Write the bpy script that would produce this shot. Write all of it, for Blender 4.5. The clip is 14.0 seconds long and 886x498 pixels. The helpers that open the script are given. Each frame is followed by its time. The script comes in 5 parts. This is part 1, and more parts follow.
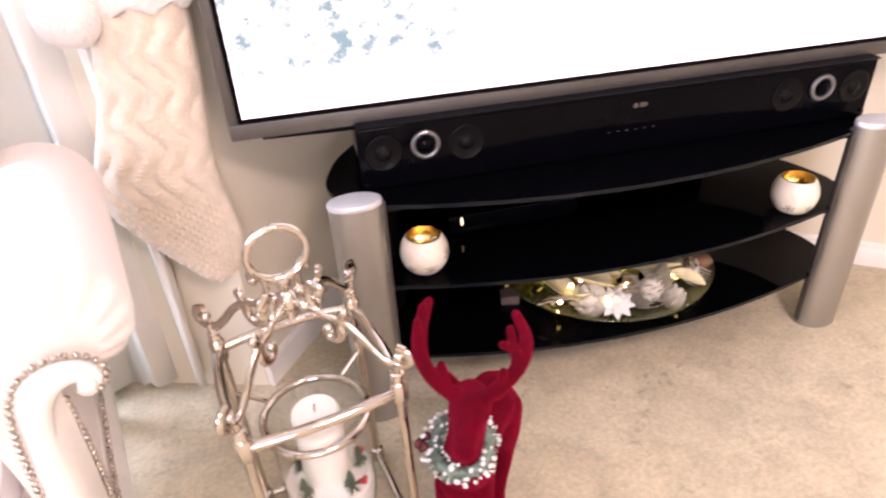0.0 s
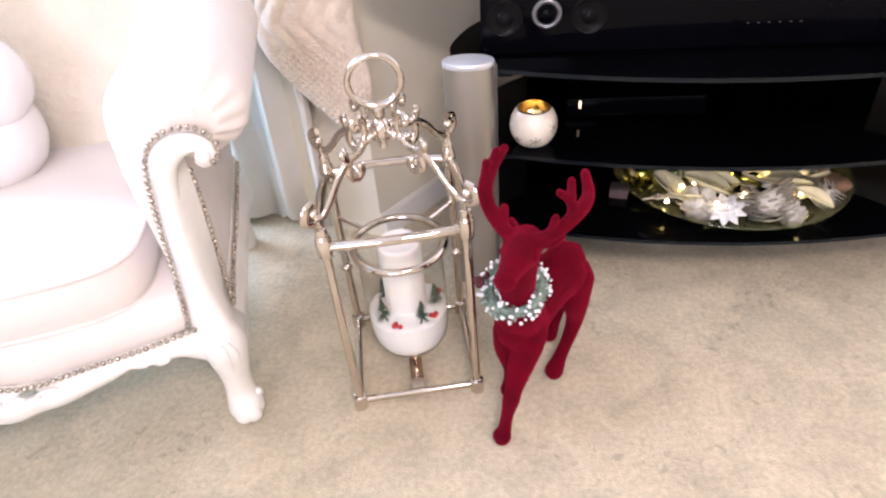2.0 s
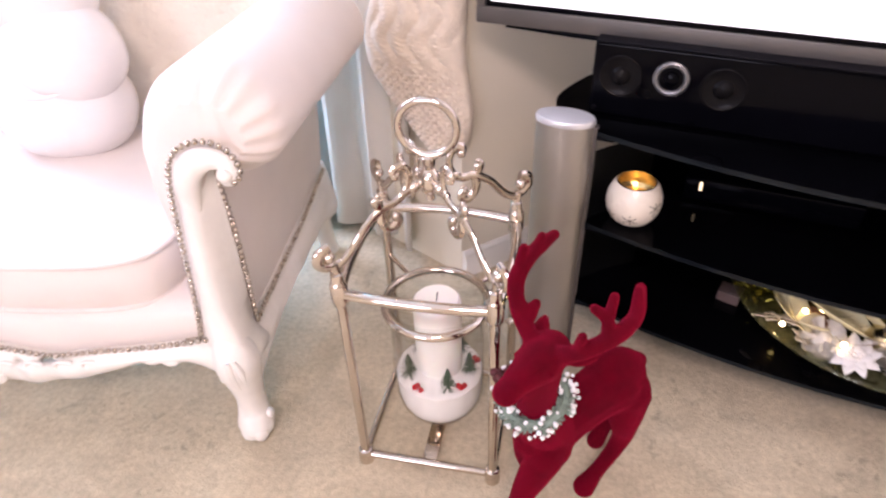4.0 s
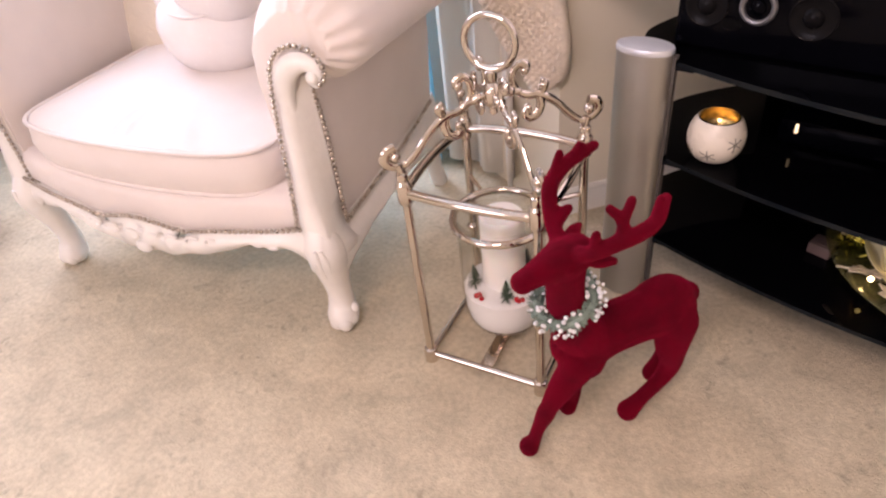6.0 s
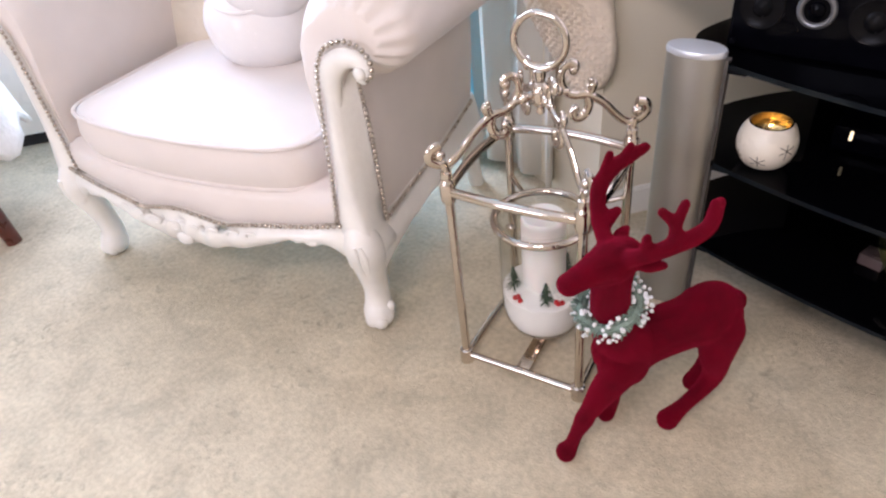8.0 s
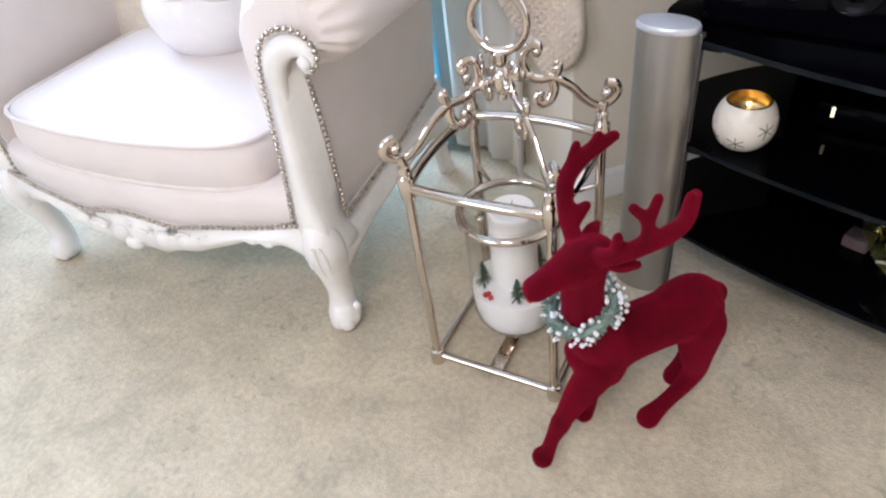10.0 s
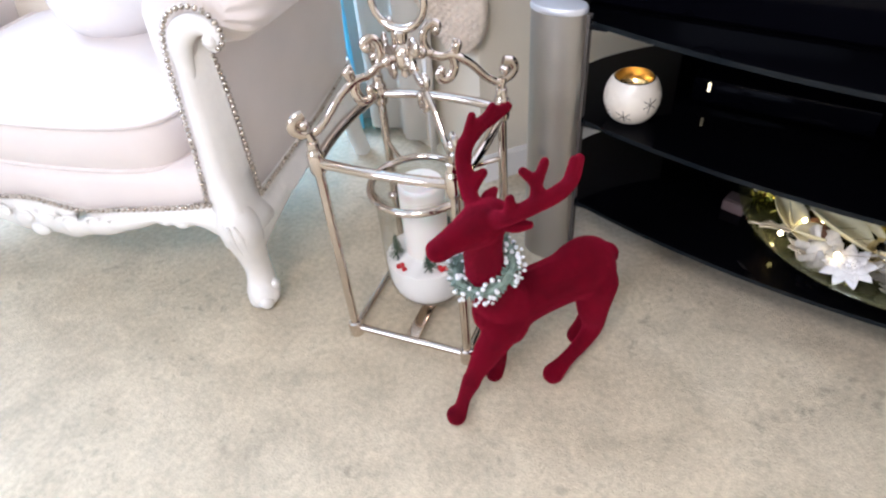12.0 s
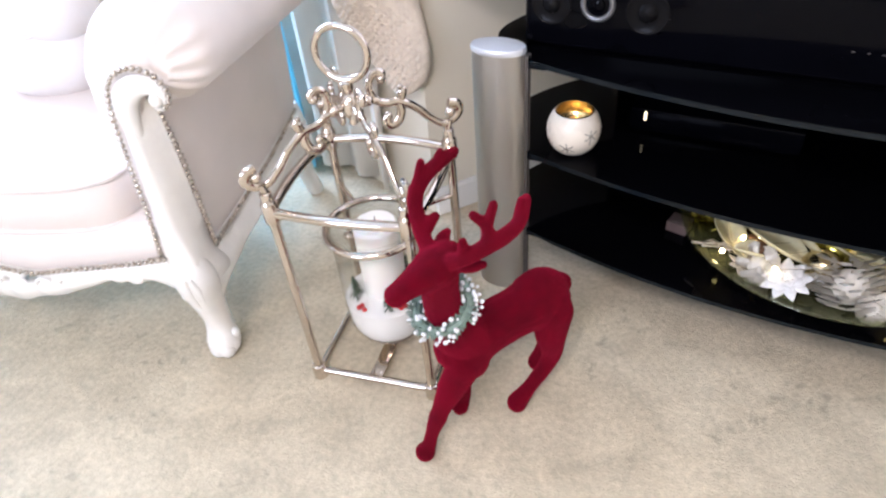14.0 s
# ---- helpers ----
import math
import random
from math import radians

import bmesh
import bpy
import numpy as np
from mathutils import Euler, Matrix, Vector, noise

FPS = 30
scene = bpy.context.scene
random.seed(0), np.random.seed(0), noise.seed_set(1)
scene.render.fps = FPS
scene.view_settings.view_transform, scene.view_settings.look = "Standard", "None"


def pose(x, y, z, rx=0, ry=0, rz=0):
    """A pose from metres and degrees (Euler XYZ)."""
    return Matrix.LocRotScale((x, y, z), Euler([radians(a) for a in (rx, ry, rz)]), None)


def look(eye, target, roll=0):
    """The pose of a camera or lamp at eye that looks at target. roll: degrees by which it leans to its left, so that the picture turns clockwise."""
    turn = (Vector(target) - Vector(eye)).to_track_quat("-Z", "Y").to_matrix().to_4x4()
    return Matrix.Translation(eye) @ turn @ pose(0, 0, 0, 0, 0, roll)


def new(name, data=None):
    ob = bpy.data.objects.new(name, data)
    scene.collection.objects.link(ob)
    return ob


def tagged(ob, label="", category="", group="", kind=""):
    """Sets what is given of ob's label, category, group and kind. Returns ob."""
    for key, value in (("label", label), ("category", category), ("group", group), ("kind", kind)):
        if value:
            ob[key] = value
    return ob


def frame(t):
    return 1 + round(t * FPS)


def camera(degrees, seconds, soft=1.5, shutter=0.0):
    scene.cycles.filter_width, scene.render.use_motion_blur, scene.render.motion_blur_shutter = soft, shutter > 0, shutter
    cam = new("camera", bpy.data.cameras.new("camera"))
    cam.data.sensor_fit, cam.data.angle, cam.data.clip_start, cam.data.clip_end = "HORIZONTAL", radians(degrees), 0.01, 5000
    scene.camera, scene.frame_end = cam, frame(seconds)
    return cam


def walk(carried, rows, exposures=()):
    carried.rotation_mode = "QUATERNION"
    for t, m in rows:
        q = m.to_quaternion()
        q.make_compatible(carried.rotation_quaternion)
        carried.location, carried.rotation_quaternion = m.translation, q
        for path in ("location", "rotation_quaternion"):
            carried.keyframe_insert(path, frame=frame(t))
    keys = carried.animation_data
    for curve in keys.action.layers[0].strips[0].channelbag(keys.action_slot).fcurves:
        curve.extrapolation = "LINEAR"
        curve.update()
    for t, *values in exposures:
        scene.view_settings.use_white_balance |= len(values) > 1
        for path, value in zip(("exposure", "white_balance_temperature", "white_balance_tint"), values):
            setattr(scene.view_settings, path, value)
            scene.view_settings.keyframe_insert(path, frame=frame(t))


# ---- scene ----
cam = camera(68.0, 14.0, soft=2.2, shutter=0.3)
PATH = [
    (0, (-0.058, -0.99, 1.018), (0.285, 0.661, -0.057), -3.4),
    (0.5, (0.067, -1.065, 1.035), (0.31, 0.604, -0.04), -2.2),
    (1, (0.067, -1.109, 0.984), (0.001, 0.522, -0.172), -1.8),
    (1.5, (0.053, -1.121, 0.976), (-0.177, 0.502, -0.17), -4.7),
    (2, (0.065, -1.127, 0.949), (-0.125, 0.446, -0.271), -4.5),
    (2.2, (0.067, -1.129, 0.947), (-0.115, 0.446, -0.271), -4.7),
    (4.3, (0.246, -0.922, 0.948), (-0.61, 0.441, -0.239), -1.3),
    (4.5, (0.277, -0.939, 0.945), (-0.722, 0.326, -0.239), -2.1),
    (5, (0.342, -0.977, 0.93), (-0.784, 0.16, -0.269), -5.5),
    (5.5, (0.369, -0.97, 0.906), (-0.723, 0.186, -0.307), -6.3),
    (6, (0.396, -0.965, 0.91), (-0.658, 0.206, -0.322), -6.6),
    (6.5, (0.383, -0.978, 0.906), (-0.703, 0.172, -0.318), -6.3),
    (7, (0.371, -0.974, 0.9), (-0.742, 0.152, -0.323), -6.9),
    (7.5, (0.364, -0.971, 0.901), (-0.771, 0.14, -0.314), -7.1),
    (8, (0.374, -0.979, 0.904), (-0.741, 0.148, -0.315), -6.6),
    (8.5, (0.376, -0.972, 0.897), (-0.705, 0.167, -0.342), -5.9),
    (8.7, (0.376, -0.969, 0.892), (-0.707, 0.168, -0.346), -6.5),
    (10.8, (0.341, -0.879, 0.875), (-0.687, 0.244, -0.423), -8.1),
    (11, (0.345, -0.885, 0.868), (-0.647, 0.262, -0.436), -7.0),
    (11.5, (0.381, -0.905, 0.887), (-0.562, 0.297, -0.403), -6.2),
    (12, (0.408, -0.932, 0.888), (-0.467, 0.296, -0.426), -4.7),
    (12.5, (0.418, -0.944, 0.9), (-0.459, 0.306, -0.392), -5.1),
    (13, (0.431, -0.946, 0.906), (-0.435, 0.32, -0.377), -4.9),
    (13.5, (0.432, -0.946, 0.909), (-0.444, 0.328, -0.36), -5.4),
    (14, (0.412, -0.927, 0.922), (-0.373, 0.4, -0.352), -5.3),
]
EXPOSURES = [
    (0.0, 0.64, 6980, 39), (0.4, 0.695, 6430, 30), (0.8, 0.715, 6380, 29), (1.4, 0.615, 6230, 28), (2.2, 0.505, 6330, 32),
    (4.3, 0.295, 6680, 42), (4.6, 0.135, 7680, 52), (5.0, -0.065, 9870, 69), (5.5, -0.045, 8420, 56), (6.0, 0.005, 7180, 42),
    (6.5, 0.055, 6480, 36), (7.0, 0.055, 6380, 34), (7.25, 0.035, 6230, 27), (7.5, 0.035, 5630, 18), (8.0, 0.035, 6230, 29),
    (8.7, 0.035, 6130, 28), (11.0, 0.185, 5760, 18), (12.0, 0.355, 5740, 22), (14.0, 0.545, 5790, 23),
]
walk(cam, [(t, look(eye, target, roll)) for t, eye, target, roll in PATH], EXPOSURES)

# ---- plan: a corner room with a bay; K is the corner behind the television ----
K = Vector((0.283, 0.885, 0.0))
A = Vector((0.819, -0.574, 0.0))
B = Vector((-0.574, -0.819, 0.0))
HIGH = 2.4


def plan(s, t, z=0.0):
    """Place in the room: s metres along the right wall, t metres along the left wall."""
    return K + A * s + B * t + Vector((0, 0, z))


# ---- world, daylight through the bay, ceiling lamp, added rear fill ----
world = bpy.data.worlds.new("sky")
scene.world = world
world.use_nodes = True
wn = world.node_tree.nodes
sky = wn.new("ShaderNodeTexSky")
sky.sky_type = "NISHITA"
sky.sun_disc = False
sky.sun_elevation = radians(30)
sky.sun_rotation = radians(200)
world.node_tree.links.new(sky.outputs[0], wn["Background"].inputs[0])
wn["Background"].inputs[1].default_value = 0.1


def area(name, eye, target, sx, sy, watts, colour):
    data = bpy.data.lights.new(name, "AREA")
    data.shape, data.size, data.size_y, data.energy, data.color = "RECTANGLE", sx, sy, watts, colour
    ob = new(name, data)
    ob.matrix_world = look(eye, target)
    return ob


area("bay_daylight", plan(-1.22, 2.1, 1.35), plan(1.0, 2.1, 0.5), 1.5, 1.2, 66, (0.66, 0.83, 1.0))
area("bay_side_daylight", plan(-0.63, 1.045, 1.06), plan(-0.40, 1.9, 1.06), 0.46, 1.86, 19, (0.45, 0.80, 1.0))
area("ceiling_lamp_light", plan(1.9, 2.2, 2.24), plan(1.9, 2.2, 0.0), 0.6, 0.6, 33, (1.0, 0.90, 0.78))
# Added fill lamp behind the camera; no source is known there.
area("rear_fill_light", plan(2.35, 4.78, 1.48), plan(2.25, 1.8, 0.9), 1.6, 1.15, 54, (0.80, 0.90, 1.0))


# ---- materials ----
def mat(name, colour, rough=0.6, metal=0.0, dark=0.85, scale=8.0, bump=0.0, bump_scale=200.0, coat=0.0, sheen=0.0, rvar=0.08, trans=0.0, ior=1.45, emit=None, glow=0.0):
    m = bpy.data.materials.new(name)
    m.use_nodes = True
    nt = m.node_tree
    n, l = nt.nodes, nt.links
    p = n["Principled BSDF"]
    geo = n.new("ShaderNodeTexCoord")
    big = n.new("ShaderNodeTexNoise")
    big.inputs["Scale"].default_value = scale
    big.inputs["Detail"].default_value = 5
    l.new(geo.outputs["Object"], big.inputs["Vector"])
    mix = n.new("ShaderNodeMix")
    mix.data_type = "RGBA"
    mix.inputs[6].default_value = (*[c * dark for c in colour], 1)
    mix.inputs[7].default_value = (*colour, 1)
    ramp = n.new("ShaderNodeMapRange")
    ramp.inputs[1].default_value, ramp.inputs[2].default_value = 0.3, 0.65
    l.new(big.outputs["Fac"], ramp.inputs[0])
    l.new(ramp.outputs[0], mix.inputs[0])
    l.new(mix.outputs[2], p.inputs["Base Color"])
    rr = n.new("ShaderNodeMapRange")
    rr.inputs[3].default_value, rr.inputs[4].default_value = max(0.0, rough - rvar), min(1.0, rough + rvar)
    l.new(big.outputs["Fac"], rr.inputs[0])
    l.new(rr.outputs[0], p.inputs["Roughness"])
    p.inputs["Metallic"].default_value = metal
    p.inputs["Coat Weight"].default_value = coat
    p.inputs["Sheen Weight"].default_value = sheen
    p.inputs["Transmission Weight"].default_value = trans
    p.inputs["IOR"].default_value = ior
    if emit:
        p.inputs["Emission Color"].default_value = (*emit, 1)
        p.inputs["Emission Strength"].default_value = glow
    if bump:
        fine = n.new("ShaderNodeTexNoise")
        fine.inputs["Scale"].default_value = bump_scale
        fine.inputs["Detail"].default_value = 3
        l.new(geo.outputs["Object"], fine.inputs["Vector"])
        b = n.new("ShaderNodeBump")
        b.inputs["Strength"].default_value = bump
        b.inputs["Distance"].default_value = 0.004
        l.new(fine.outputs["Fac"], b.inputs["Height"])
        l.new(b.outputs[0], p.inputs["Normal"])
    return m


def carpet_material():
    m = mat("carpet_wool", (0.585, 0.508, 0.366), 0.95, dark=0.86, scale=3.0, bump=0.5, bump_scale=260.0, sheen=0.15)
    nt = m.node_tree
    n, l = nt.nodes, nt.links
    p = n["Principled BSDF"]
    old = p.inputs["Base Color"].links[0].from_socket
    co = n["Texture Coordinate"].outputs["Object"]
    fleck = n.new("ShaderNodeTexNoise")
    fleck.inputs["Scale"].default_value, fleck.inputs["Detail"].default_value = 95, 4
    l.new(co, fleck.inputs["Vector"])
    tread = n.new("ShaderNodeTexNoise")
    tread.inputs["Scale"].default_value, tread.inputs["Detail"].default_value, tread.inputs["Distortion"].default_value = 13, 5, 0.5
    l.new(co, tread.inputs["Vector"])
    r1, r2 = n.new("ShaderNodeMapRange"), n.new("ShaderNodeMapRange")
    r1.inputs[1].default_value, r1.inputs[2].default_value, r1.inputs[3].default_value, r1.inputs[4].default_value = 0.32, 0.68, 0.84, 1.07
    r2.inputs[1].default_value, r2.inputs[2].default_value, r2.inputs[3].default_value, r2.inputs[4].default_value = 0.30, 0.62, 0.84, 1.06
    l.new(fleck.outputs["Fac"], r1.inputs[0])
    l.new(tread.outputs["Fac"], r2.inputs[0])
    mul = n.new("ShaderNodeMath")
    mul.operation = "MULTIPLY"
    l.new(r1.outputs[0], mul.inputs[0])
    l.new(r2.outputs[0], mul.inputs[1])
    # pressed tufts and small scuffs, thicker in some stretches than in others
    scuff = n.new("ShaderNodeTexNoise")
    scuff.inputs["Scale"].default_value, scuff.inputs["Detail"].default_value, scuff.inputs["Distortion"].default_value = 48, 3, 0.8
    l.new(co, scuff.inputs["Vector"])
    where = n.new("ShaderNodeTexNoise")
    where.inputs["Scale"].default_value = 5.5
    l.new(co, where.inputs["Vector"])
    r3, r4 = n.new("ShaderNodeMapRange"), n.new("ShaderNodeMapRange")
    r3.inputs[1].default_value, r3.inputs[2].default_value, r3.inputs[3].default_value, r3.inputs[4].default_value = 0.55, 0.68, 0.0, 0.27
    r4.inputs[1].default_value, r4.inputs[2].default_value = 0.47, 0.64
    l.new(scuff.outputs["Fac"], r3.inputs[0])
    l.new(where.outputs["Fac"], r4.inputs[0])
    dent = n.new("ShaderNodeMath")
    dent.operation = "MULTIPLY"
    l.new(r3.outputs[0], dent.inputs[0])
    l.new(r4.outputs[0], dent.inputs[1])
    less = n.new("ShaderNodeMath")
    less.operation = "SUBTRACT"
    less.inputs[0].default_value = 1.0
    l.new(dent.outputs[0], less.inputs[1])
    both = n.new("ShaderNodeMath")
    both.operation = "MULTIPLY"
    l.new(mul.outputs[0], both.inputs[0])
    l.new(less.outputs[0], both.inputs[1])
    vm = n.new("ShaderNodeVectorMath")
    vm.operation = "SCALE"
    l.new(old, vm.inputs[0])
    l.new(both.outputs[0], vm.inputs["Scale"])
    soft = n.new("ShaderNodeBump")
    soft.inputs["Strength"].default_value, soft.inputs["Distance"].default_value = 0.35, 0.012
    l.new(tread.outputs["Fac"], soft.inputs["Height"])
    n["Bump"].inputs["Strength"].default_value = 0.5
    l.new(soft.outputs[0], n["Bump"].inputs["Normal"])
    l.new(vm.outputs[0], p.inputs["Base Color"])
    return m


CARPET = carpet_material()
WALL = mat("cream_wall_paint", (0.76, 0.70, 0.575), 0.75, dark=0.96, scale=3, bump=0.08, bump_scale=90)
CEIL = mat("white_ceiling_paint", (0.8, 0.79, 0.76), 0.85, dark=0.97, scale=2, bump=0.1, bump_scale=60)
GLOSSWHITE = mat("white_gloss_paint", (0.80, 0.78, 0.73), 0.3, dark=0.95, scale=6, bump=0.05, bump_scale=40)
FRAME = mat("ivory_lacquered_wood", (0.82, 0.80, 0.755), 0.32, dark=0.9, scale=14, bump=0.25, bump_scale=45, coat=0.3)
VELVET = mat("oyster_velvet", (0.76, 0.69, 0.645), 0.75, dark=0.93, scale=9, bump=0.12, bump_scale=500, sheen=0.35)
PIPING = mat("oyster_piping", (0.76, 0.69, 0.65), 0.7, dark=0.92, scale=30, bump=0.15, bump_scale=600, sheen=0.3)
PLUSH = mat("cream_plush_pile", (0.78, 0.70, 0.58), 0.95, dark=0.86, scale=12, bump=1.0, bump_scale=70, sheen=0.5)
SATIN = mat("white_satin", (0.80, 0.77, 0.755), 0.24, dark=0.98, scale=6, sheen=0.1)
NAIL = mat("aged_nickel_nailhead", (0.58, 0.52, 0.45), 0.28, 1.0, dark=0.65, scale=150)
NICKEL = mat("polished_nickel", (0.665, 0.590, 0.525), 0.07, 1.0, dark=0.9, scale=25, rvar=0.06)
ALU = mat("brushed_aluminium", (0.43, 0.41, 0.375), 0.42, 0.85, dark=0.93, scale=10, bump=0.05, bump_scale=400)
ALUCAP = mat("satin_silver_cap", (0.72, 0.74, 0.78), 0.38, 0.6, dark=0.95, scale=20)
BLACKGLASS = mat("black_glass", (0.0012, 0.0012, 0.0018), 0.03, dark=0.8, scale=6, rvar=0.03, ior=1.5)
GLASSEDGE = mat("dark_glass_edge", (0.006, 0.009, 0.012), 0.22, dark=0.7, scale=30)
BLACKPLASTIC = mat("gloss_black_plastic", (0.0016, 0.0016, 0.0028), 0.10, dark=0.8, scale=15, rvar=0.06)
BLACKMATT = mat("matt_black_plastic", (0.0042, 0.0040, 0.0055), 0.45, dark=0.8, scale=40, bump=0.1, bump_scale=300)
BEZEL = mat("brushed_grey_bezel", (0.12, 0.11, 0.105), 0.38, 0.6, dark=0.9, scale=20, bump=0.05, bump_scale=300)
CONE = mat("grey_speaker_cone", (0.007, 0.0065, 0.007), 0.25, dark=0.8, scale=40)
GLASSEDGE.node_tree.nodes["Principled BSDF"].inputs["Specular IOR Level"].default_value = 0.22
for g in (BLACKGLASS, BLACKPLASTIC, BLACKMATT, CONE):
    g.node_tree.nodes["Principled BSDF"].inputs["Specular IOR Level"].default_value = 0.07
SILVERRING = mat("silver_trim_ring", (0.20, 0.20, 0.21), 0.35, 0.7, dark=0.92, scale=40)
FLOCK = mat("crimson_flocking", (0.110, 0.0004, 0.007), 0.95, dark=0.62, scale=28, bump=0.6, bump_scale=600, sheen=0.30)
FLOCK.node_tree.nodes["Principled BSDF"].inputs["Sheen Tint"].default_value = (0.95, 0.02, 0.10, 1)
FLOCK.node_tree.nodes["Principled BSDF"].inputs["Specular IOR Level"].default_value = 0.1
WAX = mat("white_candle_wax", (0.82, 0.80, 0.76), 0.5, dark=0.97, scale=12, bump=0.06, bump_scale=30)
WAX.node_tree.nodes["Principled BSDF"].inputs["Subsurface Weight"].default_value = 0.15
WAX.node_tree.nodes["Principled BSDF"].inputs["Subsurface Scale"].default_value = 0.01
SNOW = mat("white_snow_granules", (0.82, 0.81, 0.79), 0.8, dark=0.95, scale=120, bump=0.4, bump_scale=350)
WICK = mat("charred_wick", (0.10, 0.09, 0.08), 0.9)
PINEGREEN = mat("dark_fir_green", (0.05, 0.10, 0.06), 0.8, dark=0.6, scale=90)
FROST = mat("frosted_sage_green", (0.22, 0.30, 0.25), 0.75, dark=0.6, scale=120)
BERRYRED = mat("red_berry", (0.55, 0.01, 0.015), 0.3, dark=0.8, scale=50)
PEARL = mat("frosted_white_bead", (0.80, 0.81, 0.82), 0.35, dark=0.9, scale=60)
CERAMIC = mat("white_crackle_glass", (0.80, 0.74, 0.64), 0.28, dark=0.93, scale=25, coat=0.4)
GOLD = mat("polished_gold_leaf", (1.0, 0.76, 0.36), 0.24, 1.0, dark=0.9, scale=40, bump=0.6, bump_scale=45, rvar=0.06)
BLACKINK = mat("dark_bronze_line", (0.09, 0.08, 0.06), 0.5, 0.3)
YELLOWGREEN = mat("lime_gold_mirror", (0.55, 0.50, 0.10), 0.14, 1.0, dark=0.8, scale=30)
GREENBAUBLE = mat("pale_green_mirror", (0.36, 0.44, 0.18), 0.16, 1.0, dark=0.8, scale=30)
CHAMPAGNE = mat("champagne_mirror", (0.78, 0.66, 0.42), 0.2, 1.0, dark=0.8, scale=30)
CONEWHITE = mat("whitewashed_cone_scale", (0.80, 0.77, 0.70), 0.75, dark=0.82, scale=80, bump=0.2, bump_scale=200)
PETAL = mat("white_glitter_petal", (0.82, 0.81, 0.80), 0.45, dark=0.85, scale=90, bump=0.3, bump_scale=500)
DRIED = mat("dried_cream_pod", (0.76, 0.68, 0.52), 0.8, dark=0.78, scale=60)
BROWNPOD = mat("brown_cinnamon_pod", (0.23, 0.12, 0.07), 0.8, dark=0.6, scale=60)
BULB = mat("warm_fairy_bulb", (1.0, 0.9, 0.6), 0.3, emit=(1.0, 0.80, 0.36), glow=22.0)
CLEARBOX = mat("smoky_clear_plastic", (0.13, 0.09, 0.085), 0.35, dark=0.7, scale=30)
KNIT = mat("cream_wool_knit", (0.76, 0.66, 0.54), 0.95, dark=0.88, scale=40, bump=0.6, bump_scale=260, sheen=0.3)
FUR = mat("white_fleece", (0.82, 0.79, 0.76), 0.95, dark=0.9, scale=60, bump=1.0, bump_scale=150, sheen=0.5)
CURTAIN = mat("pale_stone_curtain", (0.72, 0.69, 0.63), 0.85, dark=0.93, scale=10, bump=0.2, bump_scale=500, sheen=0.2)
MAHOGANY = mat("mahogany_stain", (0.11, 0.022, 0.012), 0.3, dark=0.6, scale=30, coat=0.3)
GREYCLOTH = mat("grey_fabric", (0.03, 0.03, 0.03), 0.9)
LAMPGLOW = mat("lit_lamp_diffuser", (0.9, 0.85, 0.75), 0.5, emit=(1.0, 0.90, 0.79), glow=6.0)


def glass_material(name, tint, rough=0.0):
    m = bpy.data.materials.new(name)
    m.use_nodes = True
    n, l = m.node_tree.nodes, m.node_tree.links
    n.remove(n["Principled BSDF"])
    tr, gl, mx, fr = n.new("ShaderNodeBsdfTransparent"), n.new("ShaderNodeBsdfGlossy"), n.new("ShaderNodeMixShader"), n.new("ShaderNodeLayerWeight")
    pw, add = n.new("ShaderNodeMath"), n.new("ShaderNodeMath")
    pw.operation, pw.inputs[1].default_value = "POWER", 4.0
    add.operation, add.inputs[1].default_value = "MULTIPLY_ADD", 0.6
    add.inputs[2].default_value = 0.025
    tr.inputs[0].default_value = (*tint, 1)
    gl.inputs["Roughness"].default_value = rough + 0.02
    fr.inputs[0].default_value = 0.5
    l.new(fr.outputs["Facing"], pw.inputs[0])
    l.new(pw.outputs[0], add.inputs[0])
    l.new(add.outputs[0], mx.inputs[0])
    l.new(tr.outputs[0], mx.inputs[1])
    l.new(gl.outputs[0], mx.inputs[2])
    l.new(mx.outputs[0], n["Material Output"].inputs[0])
    return m


CLEAR = glass_material("clear_glass", (0.97, 0.97, 0.96))
BOWLGLASS = glass_material("smoky_green_glass", (0.86, 0.88, 0.74))
bn, bl = BOWLGLASS.node_tree.nodes, BOWLGLASS.node_tree.links
frosted, blend = bn.new("ShaderNodeBsdfDiffuse"), bn.new("ShaderNodeMixShader")
frosted.inputs[0].default_value = (0.40, 0.41, 0.22, 1)
blend.inputs[0].default_value = 0.12
bl.new(bn["Material Output"].inputs[0].links[0].from_socket, blend.inputs[1])
bl.new(frosted.outputs[0], blend.inputs[2])
bl.new(blend.outputs[0], bn["Material Output"].inputs[0])


def sheer_material():
    # The blue is daylight glow put into the cloth colour.
    m = mat("daylight_blue_voile", (0.30, 0.72, 0.92), 0.9, dark=0.93, scale=20)
    n, l = m.node_tree.nodes, m.node_tree.links
    p = n["Principled BSDF"]
    t, a = n.new("ShaderNodeBsdfTranslucent"), n.new("ShaderNodeMixShader")
    t.inputs[0].default_value = (0.45, 0.84, 0.98, 1)
    a.inputs[0].default_value = 0.85
    l.new(p.outputs[0], a.inputs[1])
    l.new(t.outputs[0], a.inputs[2])
    l.new(a.outputs[0], n["Material Output"].inputs[0])
    return m


SHEER = sheer_material()


